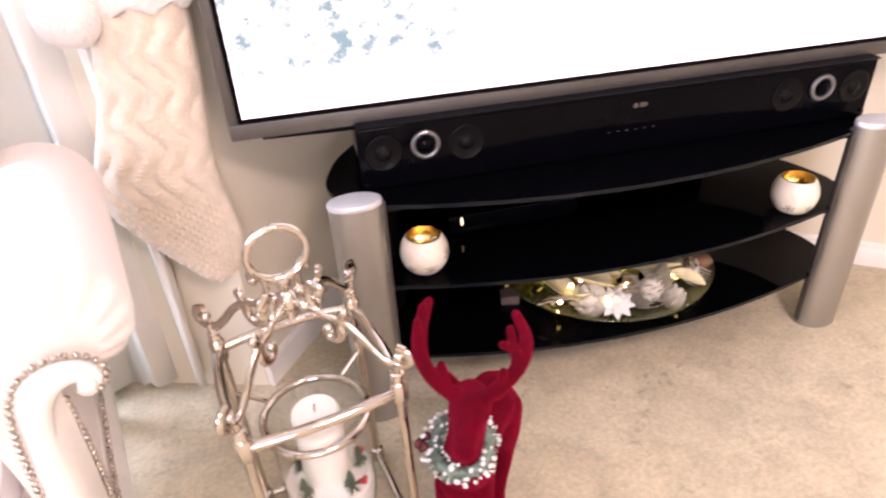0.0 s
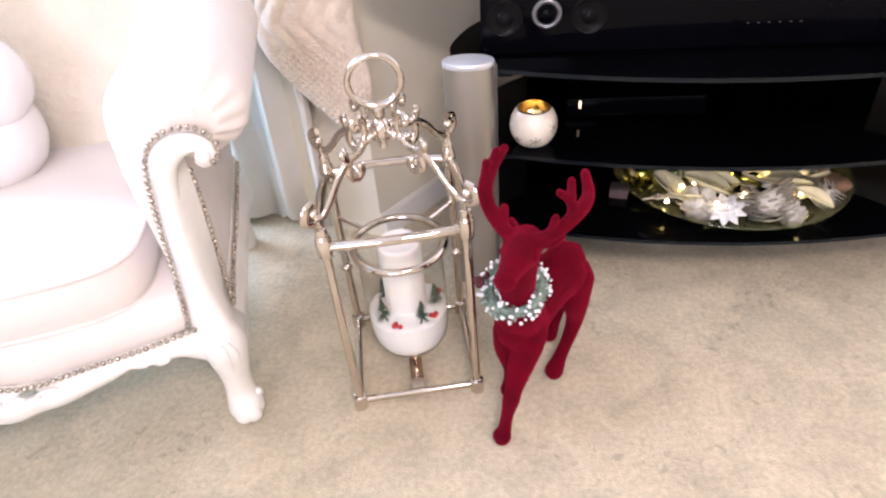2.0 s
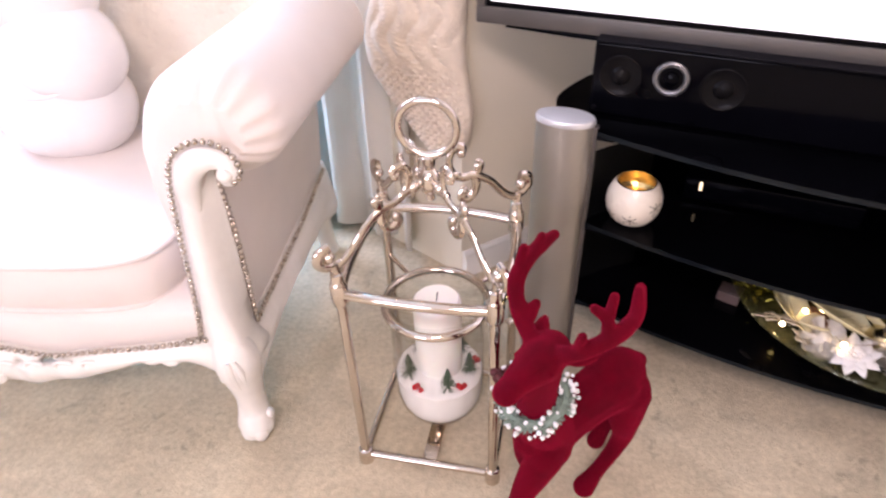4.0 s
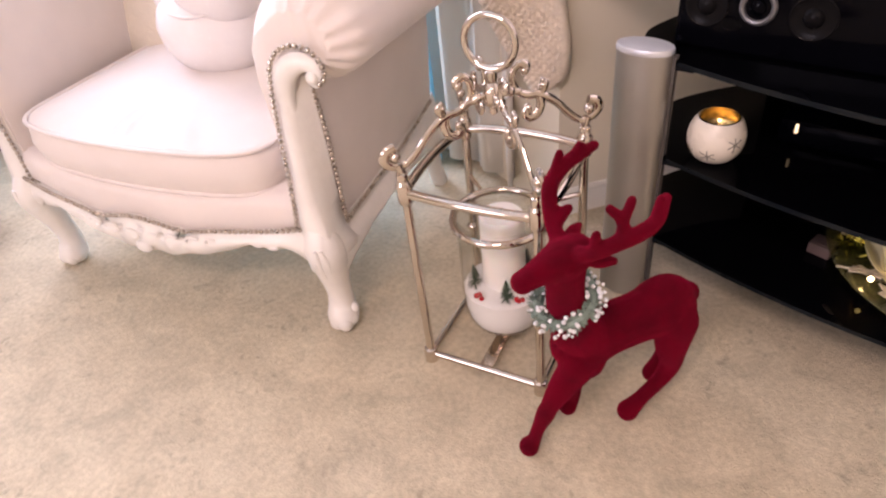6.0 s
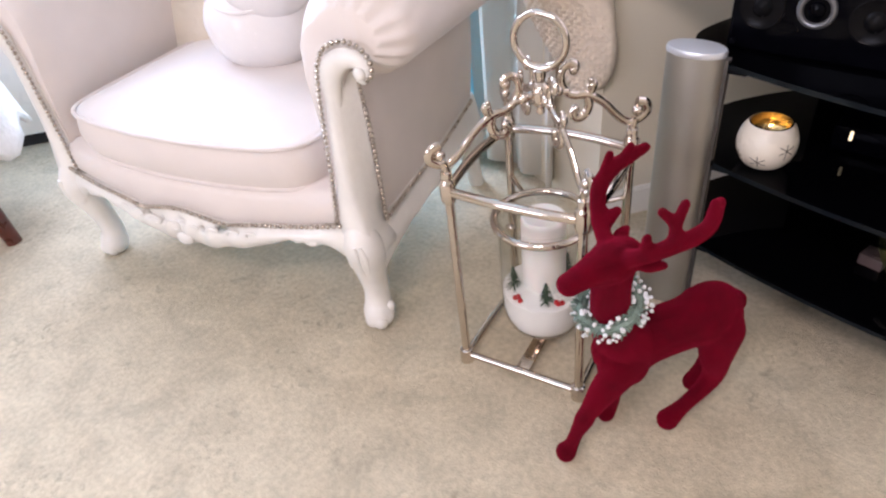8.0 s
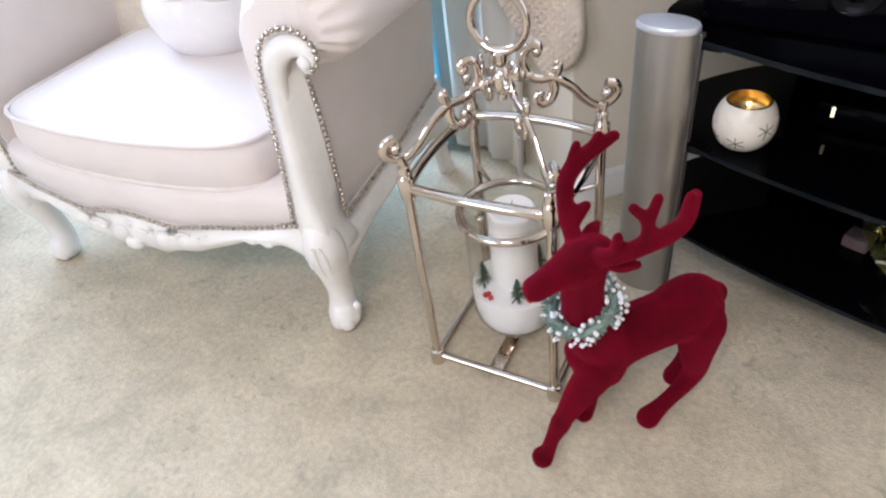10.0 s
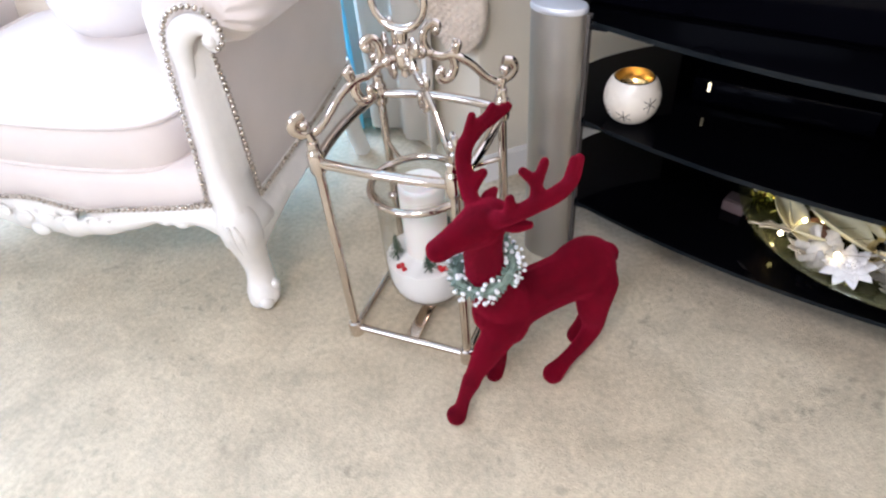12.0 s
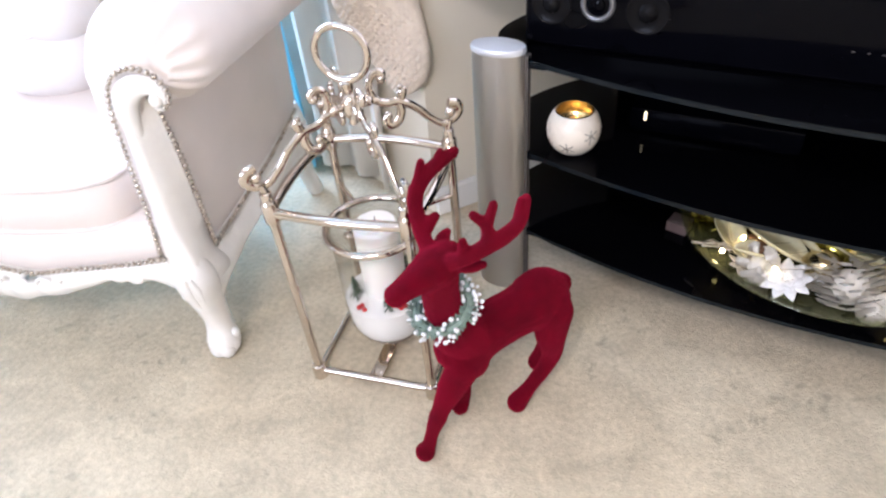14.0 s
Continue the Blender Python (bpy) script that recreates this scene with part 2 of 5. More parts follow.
def screen_material():
    """A lit screen: bright snow with blue-grey frosted branches towards its left end."""
    m = bpy.data.materials.new("lit_screen")
    m.use_nodes = True
    n, l = m.node_tree.nodes, m.node_tree.links
    n.remove(n["Principled BSDF"])
    co = n.new("ShaderNodeTexCoord")
    sep = n.new("ShaderNodeSeparateXYZ")
    l.new(co.outputs["Object"], sep.inputs[0])
    no = n.new("ShaderNodeTexNoise")
    no.inputs["Scale"].default_value, no.inputs["Detail"].default_value, no.inputs["Roughness"].default_value = 25, 9, 0.78
    l.new(co.outputs["Object"], no.inputs["Vector"])
    twig = n.new("ShaderNodeMapRange")
    twig.inputs[1].default_value, twig.inputs[2].default_value = 0.43, 0.58
    l.new(no.outputs["Fac"], twig.inputs[0])
    patch = n.new("ShaderNodeTexNoise")
    patch.inputs["Scale"].default_value, patch.inputs["Detail"].default_value = 5.5, 2
    l.new(co.outputs["Object"], patch.inputs["Vector"])
    pr = n.new("ShaderNodeMapRange")
    pr.inputs[1].default_value, pr.inputs[2].default_value = 0.34, 0.47
    l.new(patch.outputs["Fac"], pr.inputs[0])
    left = n.new("ShaderNodeMapRange")
    left.inputs[1].default_value, left.inputs[2].default_value, left.inputs[3].default_value, left.inputs[4].default_value = -0.12, -0.34, 0.0, 1.0
    l.new(sep.outputs[0], left.inputs[0])
    low = n.new("ShaderNodeMapRange")
    low.inputs[1].default_value, low.inputs[2].default_value = 0.075, 0.11
    l.new(sep.outputs[2], low.inputs[0])
    m1, m2, m3 = [n.new("ShaderNodeMath") for _ in range(3)]
    for q in (m1, m2, m3):
        q.operation = "MULTIPLY"
    l.new(twig.outputs[0], m1.inputs[0])
    l.new(left.outputs[0], m1.inputs[1])
    l.new(m1.outputs[0], m2.inputs[0])
    l.new(low.outputs[0], m2.inputs[1])
    l.new(m2.outputs[0], m3.inputs[0])
    l.new(pr.outputs[0], m3.inputs[1])
    mix = n.new("ShaderNodeMix")
    mix.data_type = "RGBA"
    mix.inputs[6].default_value = (1.0, 1.0, 1.0, 1)
    mix.inputs[7].default_value = (0.15, 0.25, 0.265, 1)
    l.new(m3.outputs[0], mix.inputs[0])
    em = n.new("ShaderNodeEmission")
    em.inputs[1].default_value = 1.6
    l.new(mix.outputs[2], em.inputs[0])
    l.new(em.outputs[0], n["Material Output"].inputs[0])
    return m


SCREEN = screen_material()


# ---- mesh helpers ----
def part(name, bm, material, parent=None, label="", smooth=True, m=None, crease=42):
    bmesh.ops.recalc_face_normals(bm, faces=bm.faces)
    me = bpy.data.meshes.new(name)
    bm.to_mesh(me)
    bm.free()
    me.materials.append(material)
    if smooth:
        me.shade_smooth()
        me.set_sharp_from_angle(angle=radians(crease))
    ob = new(name, me)
    ob.parent = parent
    if m is not None:
        ob.matrix_basis = m
    return tagged(ob, label)


def thing(name, label, category, m=None, group="", kind=""):
    ob = new(name)
    ob.empty_display_size = 0.1
    if m is not None:
        ob.matrix_basis = m
    return tagged(ob, label, category, group, kind)


def ring_loft(bm, rings, closed=True, caps=True):
    vs = [[bm.verts.new(p) for p in r] for r in rings]
    k = len(rings[0])
    for a, b in zip(vs, vs[1:]):
        for i in range(k if closed else k - 1):
            j = (i + 1) % k
            bm.faces.new((a[i], a[j], b[j], b[i]))
    if caps and closed:
        bm.faces.new(vs[0])
        bm.faces.new(list(reversed(vs[-1])))
    return vs


def smooth_path(pts, steps):
    """Catmull-Rom through the points; points may carry radii as further values."""
    pts = [np.array(p, float) for p in pts]
    ext = [2 * pts[0] - pts[1]] + pts + [2 * pts[-1] - pts[-2]]
    out = []
    for i in range(1, len(ext) - 2):
        p0, p1, p2, p3 = ext[i - 1:i + 3]
        for k in range(steps):
            u = k / steps
            out.append(0.5 * (2 * p1 + (p2 - p0) * u + (2 * p0 - 5 * p1 + 4 * p2 - p3) * u * u + (3 * p1 - p0 - 3 * p2 + p3) * u ** 3))
    out.append(pts[-1])
    return out


def tube(bm, pts, radius=0.01, seg=10, steps=5, closed=False, flat=None):
    """Sweep along points (x, y, z[, r]). flat: (axis, factor) squashes the section along that axis."""
    rows = smooth_path(pts, steps) if steps > 1 else [np.array(p, float) for p in pts]
    ps = [Vector(r[:3]) for r in rows]
    rs = [float(r[3]) if len(r) > 3 else radius for r in rows]
    rings, up = [], None
    for i, p in enumerate(ps):
        if closed:
            d = ps[(i + 1) % len(ps)] - ps[i - 1]
        else:
            d = ps[min(i + 1, len(ps) - 1)] - ps[max(i - 1, 0)]
        d.normalize()
        if up is None:
            up = d.orthogonal()
        up = (up - d * up.dot(d))
        up = up.normalized() if up.length > 1e-6 else d.orthogonal().normalized()
        side = d.cross(up)
        ring = []
        for k in range(seg):
            a = 2 * math.pi * k / seg
            o = (up * math.cos(a) + side * math.sin(a)) * rs[i]
            if flat:
                ax = Vector(flat[0])
                o -= ax * o.dot(ax) * (1 - flat[1])
            ring.append(p + o)
        rings.append(ring)
    if closed:
        rings.append(rings[0])
        vs = [[bm.verts.new(q) for q in r] for r in rings[:-1]]
        vs.append(vs[0])
        for a, b in zip(vs, vs[1:]):
            for i in range(seg):
                bm.faces.new((a[i], a[(i + 1) % seg], b[(i + 1) % seg], b[i]))
    else:
        ring_loft(bm, rings)


def torus(bm, c, R, r, normal=(0, 0, 1), seg=40, sub=10):
    nv = Vector(normal).normalized()
    x = nv.orthogonal().normalized()
    y = nv.cross(x)
    pts = [Vector(c) + (x * math.cos(2 * math.pi * i / seg) + y * math.sin(2 * math.pi * i / seg)) * R for i in range(seg)]
    tube(bm, [tuple(p) for p in pts], r, sub, 1, True)


def lathe(bm, profile, seg=40, c=(0, 0, 0), closed_ends=True):
    rings = [[Vector(c) + Vector((r * math.cos(2 * math.pi * k / seg), r * math.sin(2 * math.pi * k / seg), z)) for k in range(seg)] for r, z in profile]
    ring_loft(bm, rings, True, closed_ends)


def box(bm, x0, x1, y0, y1, z0, z1, bevel=0.0, segs=2, m=None):
    r = bmesh.ops.create_cube(bm, size=1.0)
    vs = r["verts"]
    for v in vs:
        v.co = Vector(((x0 + x1) / 2 + v.co.x * (x1 - x0), (y0 + y1) / 2 + v.co.y * (y1 - y0), (z0 + z1) / 2 + v.co.z * (z1 - z0)))
    if bevel:
        es = list({e for v in vs for e in v.link_edges})
        r = bmesh.ops.bevel(bm, geom=es, offset=bevel, segments=segs, affect="EDGES", profile=0.6)
        vs = list({v for f in r["faces"] for v in f.verts} | {v for v in vs if v.is_valid})
    if m is not None:
        for v in vs:
            v.co = m @ v.co


def ball(bm, c, r, u=12, v=8, scale=(1, 1, 1), m=None):
    mm = Matrix.Translation(c) @ (m if m is not None else Matrix()) @ Matrix.Diagonal((r * scale[0], r * scale[1], r * scale[2], 1))
    bmesh.ops.create_uvsphere(bm, u_segments=u, v_segments=v, radius=1.0, matrix=mm)


def slab(bm, outline, z0, z1):
    a = [bm.verts.new((x, y, z0)) for x, y in outline]
    b = [bm.verts.new((x, y, z1)) for x, y in outline]
    bm.faces.new(list(reversed(a)))
    bm.faces.new(b)
    k = len(outline)
    for i in range(k):
        bm.faces.new((a[i], a[(i + 1) % k], b[(i + 1) % k], b[i]))


# ---- structure ----
def quad_wall(name, p, q, z0, z1, thick, material, label="", category="wall"):
    """An upright slab from p to q in plan, its face on that line and its thickness to the left of the way p to q."""
    p, q = Vector(p[:2]), Vector(q[:2])
    d = (q - p).normalized()
    n = Vector((-d.y, d.x)) * thick
    bm = bmesh.new()
    slab(bm, [tuple(p), tuple(q), tuple(q + n), tuple(p + n)], z0, z1)
    return tagged(part(name, bm, material, smooth=False), label, category, kind="structure")


bm = bmesh.new()
slab(bm, [tuple(plan(s, t)[:2]) for s, t in ((-1.6, -0.3), (4.9, -0.3), (4.9, 5.1), (-1.6, 5.1))], -0.1, 0.0)
tagged(part("floor", bm, CARPET, smooth=False), "beige wool carpet with worn pile and flecks", "carpet", kind="structure")
bm = bmesh.new()
slab(bm, [tuple(plan(s, t)[:2]) for s, t in ((-1.6, -0.3), (4.9, -0.3), (4.9, 5.1), (-1.6, 5.1))], HIGH, HIGH + 0.1)
tagged(part("ceiling", bm, CEIL, smooth=False), "plain white painted ceiling", "ceiling", kind="structure")
T0, T1 = 0.90, 3.35
quad_wall("wall_right", plan(4.7, 0), plan(0, 0), 0, HIGH, 0.2 * -1, WALL, "cream painted plaster wall")
quad_wall("wall_left", plan(0, 0.0), plan(0, T0), 0, HIGH, 0.2 * -1, WALL, "cream painted plaster wall beside the bay")
quad_wall("wall_left_far", plan(0, T1), plan(0, 4.9), 0, HIGH, 0.2 * -1, WALL, "cream painted plaster wall past the bay")
quad_wall("wall_far_right", plan(4.7, 4.9), plan(4.7, 0), 0, HIGH, 0.2 * -1, WALL, "cream painted plaster wall")


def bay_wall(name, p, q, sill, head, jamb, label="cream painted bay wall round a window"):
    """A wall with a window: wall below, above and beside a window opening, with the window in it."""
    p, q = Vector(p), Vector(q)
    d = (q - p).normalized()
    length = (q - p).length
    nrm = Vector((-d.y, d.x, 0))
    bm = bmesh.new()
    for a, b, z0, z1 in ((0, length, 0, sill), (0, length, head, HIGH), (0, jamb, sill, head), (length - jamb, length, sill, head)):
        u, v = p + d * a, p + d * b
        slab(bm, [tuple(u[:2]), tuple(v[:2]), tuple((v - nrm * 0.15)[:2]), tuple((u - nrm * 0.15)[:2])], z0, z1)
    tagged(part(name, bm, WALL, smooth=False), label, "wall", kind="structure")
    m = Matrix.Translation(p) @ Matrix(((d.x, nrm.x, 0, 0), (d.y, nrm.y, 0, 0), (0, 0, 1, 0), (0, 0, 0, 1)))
    win = thing("window_1", "white painted window letting in daylight, out of view", "window", m, kind="structure")
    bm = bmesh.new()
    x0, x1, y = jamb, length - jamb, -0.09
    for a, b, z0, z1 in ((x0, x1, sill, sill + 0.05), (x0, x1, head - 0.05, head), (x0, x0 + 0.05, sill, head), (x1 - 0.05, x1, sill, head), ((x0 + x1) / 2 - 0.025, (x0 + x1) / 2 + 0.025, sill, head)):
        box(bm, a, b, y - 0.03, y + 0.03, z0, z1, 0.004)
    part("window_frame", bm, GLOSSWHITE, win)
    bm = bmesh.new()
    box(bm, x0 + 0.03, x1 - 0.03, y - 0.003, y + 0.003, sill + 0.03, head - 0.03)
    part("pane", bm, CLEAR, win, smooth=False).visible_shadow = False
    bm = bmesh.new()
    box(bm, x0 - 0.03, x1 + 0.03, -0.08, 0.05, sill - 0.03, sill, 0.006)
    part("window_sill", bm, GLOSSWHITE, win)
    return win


P0, P1, P2, P3 = plan(0, T0), plan(-1.3, 1.28), plan(-1.3, 2.95), plan(0, T1)
bay_wall("wall_bay_side", P0, P1, 0.08, 2.05, 0.42)
bay_wall("wall_bay_front", P1, P2, 0.70, 2.05, 0.06)
bay_wall("wall_bay_far_side", P2, P3, 0.70, 2.05, 0.25)
# The rear window is made up to go with the rear fill lamp.
bay_wall("wall_rear", plan(0, 4.9), plan(4.7, 4.9), 0.85, 2.10, 1.50, "cream painted plaster wall round an added, unseen window")


def baseboard(p, q):
    p, q = Vector(p), Vector(q)
    d = (q - p).normalized()
    n = Vector((d.y, -d.x, 0))
    bm = bmesh.new()
    prof = [(0, 0), (0.016, 0), (0.016, 0.045), (0.012, 0.05), (0.012, 0.058), (0.006, 0.064), (0, 0.064)]
    ring_loft(bm, [[e + n * a + Vector((0, 0, z)) for a, z in prof] for e in (p, q)])
    tagged(part("baseboard", bm, GLOSSWHITE), "white gloss moulded skirting board along the wall", "baseboard", kind="structure")


baseboard(plan(0, T0 - 0.002), plan(0, 0.02))
baseboard(plan(0.02, 0), plan(4.6, 0))


# ---- curtains in the bay ----
def curtain(name, start, end, folds, depth, z0, z1, material, label, fullness=1.0, phase=0.0, taper=0.0):
    a, b = Vector(start), Vector(end)
    d = (b - a).normalized()
    n = Vector((d.y, -d.x, 0))
    cols, rows = folds * 14, 14
    vs = []
    bm = bmesh.new()
    for j in range(rows + 1):
        z = z0 + (z1 - z0) * j / rows
        row = []
        for i in range(cols + 1):
            u = i / cols
            w = math.sin(u * folds * 2 * math.pi + phase + 0.25 * math.sin(3 * z + 5 * u)) * depth * (1 + 0.35 * math.sin(7 * u + 1))
            w += 0.006 * math.sin(40 * u + 4 * z)
            sag = 0.012 * math.sin(u * folds * 2 * math.pi + phase) if j == 0 else 0
            row.append(bm.verts.new(a + (b - a) * u + n * w + Vector((0, 0, z + sag))))
        vs.append(row)
    for r0, r1 in zip(vs, vs[1:]):
        for i in range(cols):
            bm.faces.new((r0[i], r0[i + 1], r1[i + 1], r1[i]))
    ob = part(name, bm, material)
    mod = ob.modifiers.new("thickness", "SOLIDIFY")
    mod.thickness = 0.004
    return tagged(ob, label, "curtain")


curtain("curtain", (-0.650, 0.225, 0), (-0.355, 0.195, 0), 3, 0.032, 0.022, 2.2, CURTAIN, "pale stone floor-length curtain hanging in deep folds", phase=2.2)
curtain("voile_curtain", (-0.83, 0.33, 0), (-0.625, 0.185, 0), 3, 0.010, 0.012, 2.2, SHEER, "sheer voile behind the curtain, lit by daylight whose blue is in its colour")
bm = bmesh.new()
tube(bm, [(-1.0, 0.45, 2.23), (-0.30, 0.13, 2.23)], 0.012, 12, 1)
tagged(part("curtain_pole", bm, NICKEL), "slim metal curtain pole above the bay curtain", "curtain pole")

# ---- television stand: three black glass shelves on two oval aluminium columns ----
XC = 0.516
stand = thing("tv_stand", "corner television stand with black glass shelves and silver columns", "tv stand", pose(XC, 0, 0))


def shelf_outline():
    """Bowed front between the columns, wings past them, narrowing to the corner."""
    out = []
    for i in range(33):
        u = -1 + 2 * i / 32
        out.append((u * 0.478, -0.068 + 0.074 * u * u))
    right = smooth_path([(0.478, 0.006), (0.53, 0.045), (0.556, 0.10), (0.545, 0.17), (0.51, 0.25), (0.43, 0.345), (0.30, 0.43), (0.15, 0.47)], 5)[1:]
    out += [(float(p[0]), float(p[1])) for p in right]
    out += [(-x, y) for x, y in reversed([(float(p[0]), float(p[1])) for p in right])]
    return out


for z in (0.132, 0.302, 0.472):
    bm = bmesh.new()
    slab(bm, shelf_outline(), z, z + 0.008)
    es = [e for e in bm.edges if abs(e.verts[0].co.z - e.verts[1].co.z) < 1e-5]
    bmesh.ops.bevel(bm, geom=es, offset=0.0022, segments=2, affect="EDGES")
    shelf = part("glass_shelf", bm, BLACKGLASS, stand, smooth=True)
    shelf.data.materials.append(GLASSEDGE)
    for f in shelf.data.polygons:
        if abs(f.normal.z) < 0.9:
            f.material_index = 1
for sx in (-1, 1):
    x = sx * XC
    bm = bmesh.new()
    ell = [(0.046 * math.cos(2 * math.pi * k / 40), 0.029 * math.sin(2 * math.pi * k / 40)) for k in range(40)]
    ring_loft(bm, [[Vector((x + ex, ey, z)) for ex, ey in ell] for z in (0.0, 0.25, 0.490)])
    col = part("column", bm, ALU, stand, "brushed aluminium oval column")
    bm = bmesh.new()
    ring_loft(bm, [[Vector((x + ex * k, ey * k, z)) for ex, ey in ell] for z, k in ((0.490, 1.0), (0.491, 1.03), (0.497, 1.03), (0.5, 0.99), (0.5005, 0.9))])
    part("cap", bm, ALUCAP, col, "pale silver cap")
    bm = bmesh.new()
    box(bm, x - sx * 0.050, x - sx * 0.045, 0.000, 0.012, 0.01, 0.486, 0.0015)
    part("edge_strip", bm, BEZEL, col, "thin dark grey edge strip")
    for z in (0.126, 0.296, 0.466):
        bm = bmesh.new()
        box(bm, x - sx * 0.078, x - sx * 0.046, 0.004, 0.028, z, z + 0.006, 0.0015)
        part("shelf_bracket", bm, BLACKMATT, stand)
ell = [(0.045 * math.cos(2 * math.pi * k / 32), 0.028 * math.sin(2 * math.pi * k / 32)) for k in range(32)]
for x in (-0.14, 0.14):
    bm2 = bmesh.new()
    ring_loft(bm2, [[Vector((x + ex, 0.40 + ey, z)) for ex, ey in ell] for z in (0.0, 0.472)])
    part("rear_column", bm2, BLACKMATT, stand, "black rear column")
bm = bmesh.new()
path = smooth_path([(-0.40, 0.352), (-0.30, 0.420), (-0.15, 0.458), (0.0, 0.464), (0.15, 0.458), (0.30, 0.420), (0.40, 0.352)], 4)
ring_loft(bm, [[Vector((p[0], p[1], 0.141)), Vector((p[0] * 0.99, p[1] - 0.006, 0.141)), Vector((p[0] * 0.99, p[1] - 0.006, 0.471)), Vector((p[0], p[1], 0.471))] for p in path])
part("back_panel", bm, BLACKMATT, stand, "curved black back panel")
INDICATOR = mat("warm_indicator_light", (0.9, 0.8, 0.5), 0.4, emit=(1.0, 0.86, 0.50), glow=1.6)
stb = thing("set_top_box", "slim black set-top box with a small lit indicator", "set-top box", pose(XC, 0, 0.310))
bm = bmesh.new()
box(bm, -0.325, -0.045, 0.137, 0.330, 0.004, 0.046, 0.004)
part("case", bm, BLACKPLASTIC, stb)
for x in (-0.30, -0.07):
    for y in (0.16, 0.31):
        bm = bmesh.new()
        lathe(bm, [(0.009, 0.0), (0.010, 0.002), (0.009, 0.005)], 14, (x, y, 0))
        part("foot", bm, BLACKPLASTIC, stb)
bm = bmesh.new()
box(bm, -0.2998, -0.2952, 0.1345, 0.1375, 0.025, 0.041, 0.0008)
part("indicator", bm, INDICATOR, stb, "small glowing indicator")

# ---- television ----
tv = thing("television", "large flat-screen television showing a bright snow scene", "television", pose(XC, 0.084, 0.598))
W2, TH, BZ = 0.698, 0.83, 0.022
bm = bmesh.new()
box(bm, -W2, W2, 0.006, 0.055, 0, TH, 0.006)
part("back_shell", bm, BLACKMATT, tv)
bm = bmesh.new()
for x0, x1, z0, z1 in ((-W2, W2, 0.0, 0.027), (-W2, W2, TH - 0.016, TH), (-W2, -W2 + 0.016, 0.027, TH - 0.016), (W2 - 0.016, W2, 0.027, TH - 0.016)):
    box(bm, x0, x1, 0.0, 0.010, z0, z1, 0.002)
part("bezel", bm, BEZEL, tv, "brushed dark grey bezel")
bm = bmesh.new()
for x0, x1, z0, z1 in ((-W2 + 0.016, W2 - 0.016, 0.027, 0.035), (-W2 + 0.016, W2 - 0.016, TH - 0.024, TH - 0.016), (-W2 + 0.016, -W2 + 0.024, 0.035, TH - 0.024), (W2 - 0.024, W2 - 0.016, 0.035, TH - 0.024)):
    box(bm, x0, x1, 0.003, 0.0055, z0, z1)
part("inner_border", bm, BLACKPLASTIC, tv)
bm = bmesh.new()
box(bm, -W2 + 0.024, W2 - 0.024, 0.004, 0.0058, 0.035, TH - 0.024)
part("screen", bm, SCREEN, tv, "glowing screen", smooth=False)
bm = bmesh.new()
box(bm, -0.06, 0.06, 0.03, 0.06, -0.09, 0.05, 0.006)
part("neck", bm, BLACKPLASTIC, tv)
bm = bmesh.new()
box(bm, -0.30, 0.30, 0.03, 0.25, -0.118, -0.104, 0.005)
part("foot", bm, BLACKPLASTIC, tv)
bm = bmesh.new()
tube(bm, [(0.0, -0.0005, 0.0125), (0.0, -0.0025, 0.0125)], 0.0048, 20, 1)
for i in range(2):
    box(bm, 0.009 + i * 0.008, 0.0145 + i * 0.008, -0.0018, 0.0, 0.009, 0.016)
part("badge", bm, BEZEL, tv, "small grey maker's badge")
bm = bmesh.new()
box(bm, -0.075, 0.075, -0.0035, 0.004, -0.006, 0.0045, 0.0015)
part("sensor_strip", bm, BLACKPLASTIC, tv)
bm = bmesh.new()
tube(bm, [(-W2 + 0.05, 0.008, -0.002), (-W2 + 0.20, 0.008, -0.006), (-W2 + 0.32, 0.008, -0.002)], 0.004, 8)
part("lower_lip", bm, BLACKPLASTIC, tv)

# ---- soundbar ----
bar = thing("soundbar", "long gloss black soundbar with silver-ringed tweeters on the glass shelf", "soundbar", pose(0.538, 0.058, 0.481))
bm = bmesh.new()
box(bm, -0.517, 0.517, 0.004, 0.085, 0.0, 0.118, 0.006, 3)
part("cabinet", bm, BLACKPLASTIC, bar)
bm = bmesh.new()
box(bm, -0.515, 0.515, -0.002, 0.084, 0.1185, 0.1215, 0.001)
part("top_edge", bm, BLACKMATT, bar)
for sx in (-1, 1):
    for off, R in ((-0.075, 0.033), (0.075, 0.033)):
        x = sx * 0.398 + off
        bm = bmesh.new()
        prof = [(R, 0.0), (R, 0.002), (R * 0.93, 0.003), (R * 0.85, 0.0012), (R * 0.45, 0.0005), (R * 0.4, 0.003), (R * 0.28, 0.0065), (0.0005, 0.008)]
        lathe(bm, prof, 32)
        part("woofer", bm, CONE, bar, "dark domed driver", m=pose(x, 0.004, 0.068, 90))
    bm = bmesh.new()
    torus(bm, (0, 0, 0.002), 0.0225, 0.0045, seg=36, sub=8)
    tw = part("tweeter", bm, SILVERRING, bar, "silver ring round a black dome", m=pose(sx * 0.398, 0.003, 0.075, 90))
    bm = bmesh.new()
    lathe(bm, [(0.019, 0.0), (0.018, 0.002), (0.012, 0.003), (0.011, 0.007), (0.006, 0.0095), (0.0004, 0.0102)], 28)
    part("dome", bm, BLACKPLASTIC, tw)
    bm = bmesh.new()
    tube(bm, [(sx * 0.508, 0.08, 0.012), (sx * 0.508, 0.0, 0.012)], 0.004, 8, 1)
    part("end_foot", bm, BLACKMATT, bar)
bm = bmesh.new()
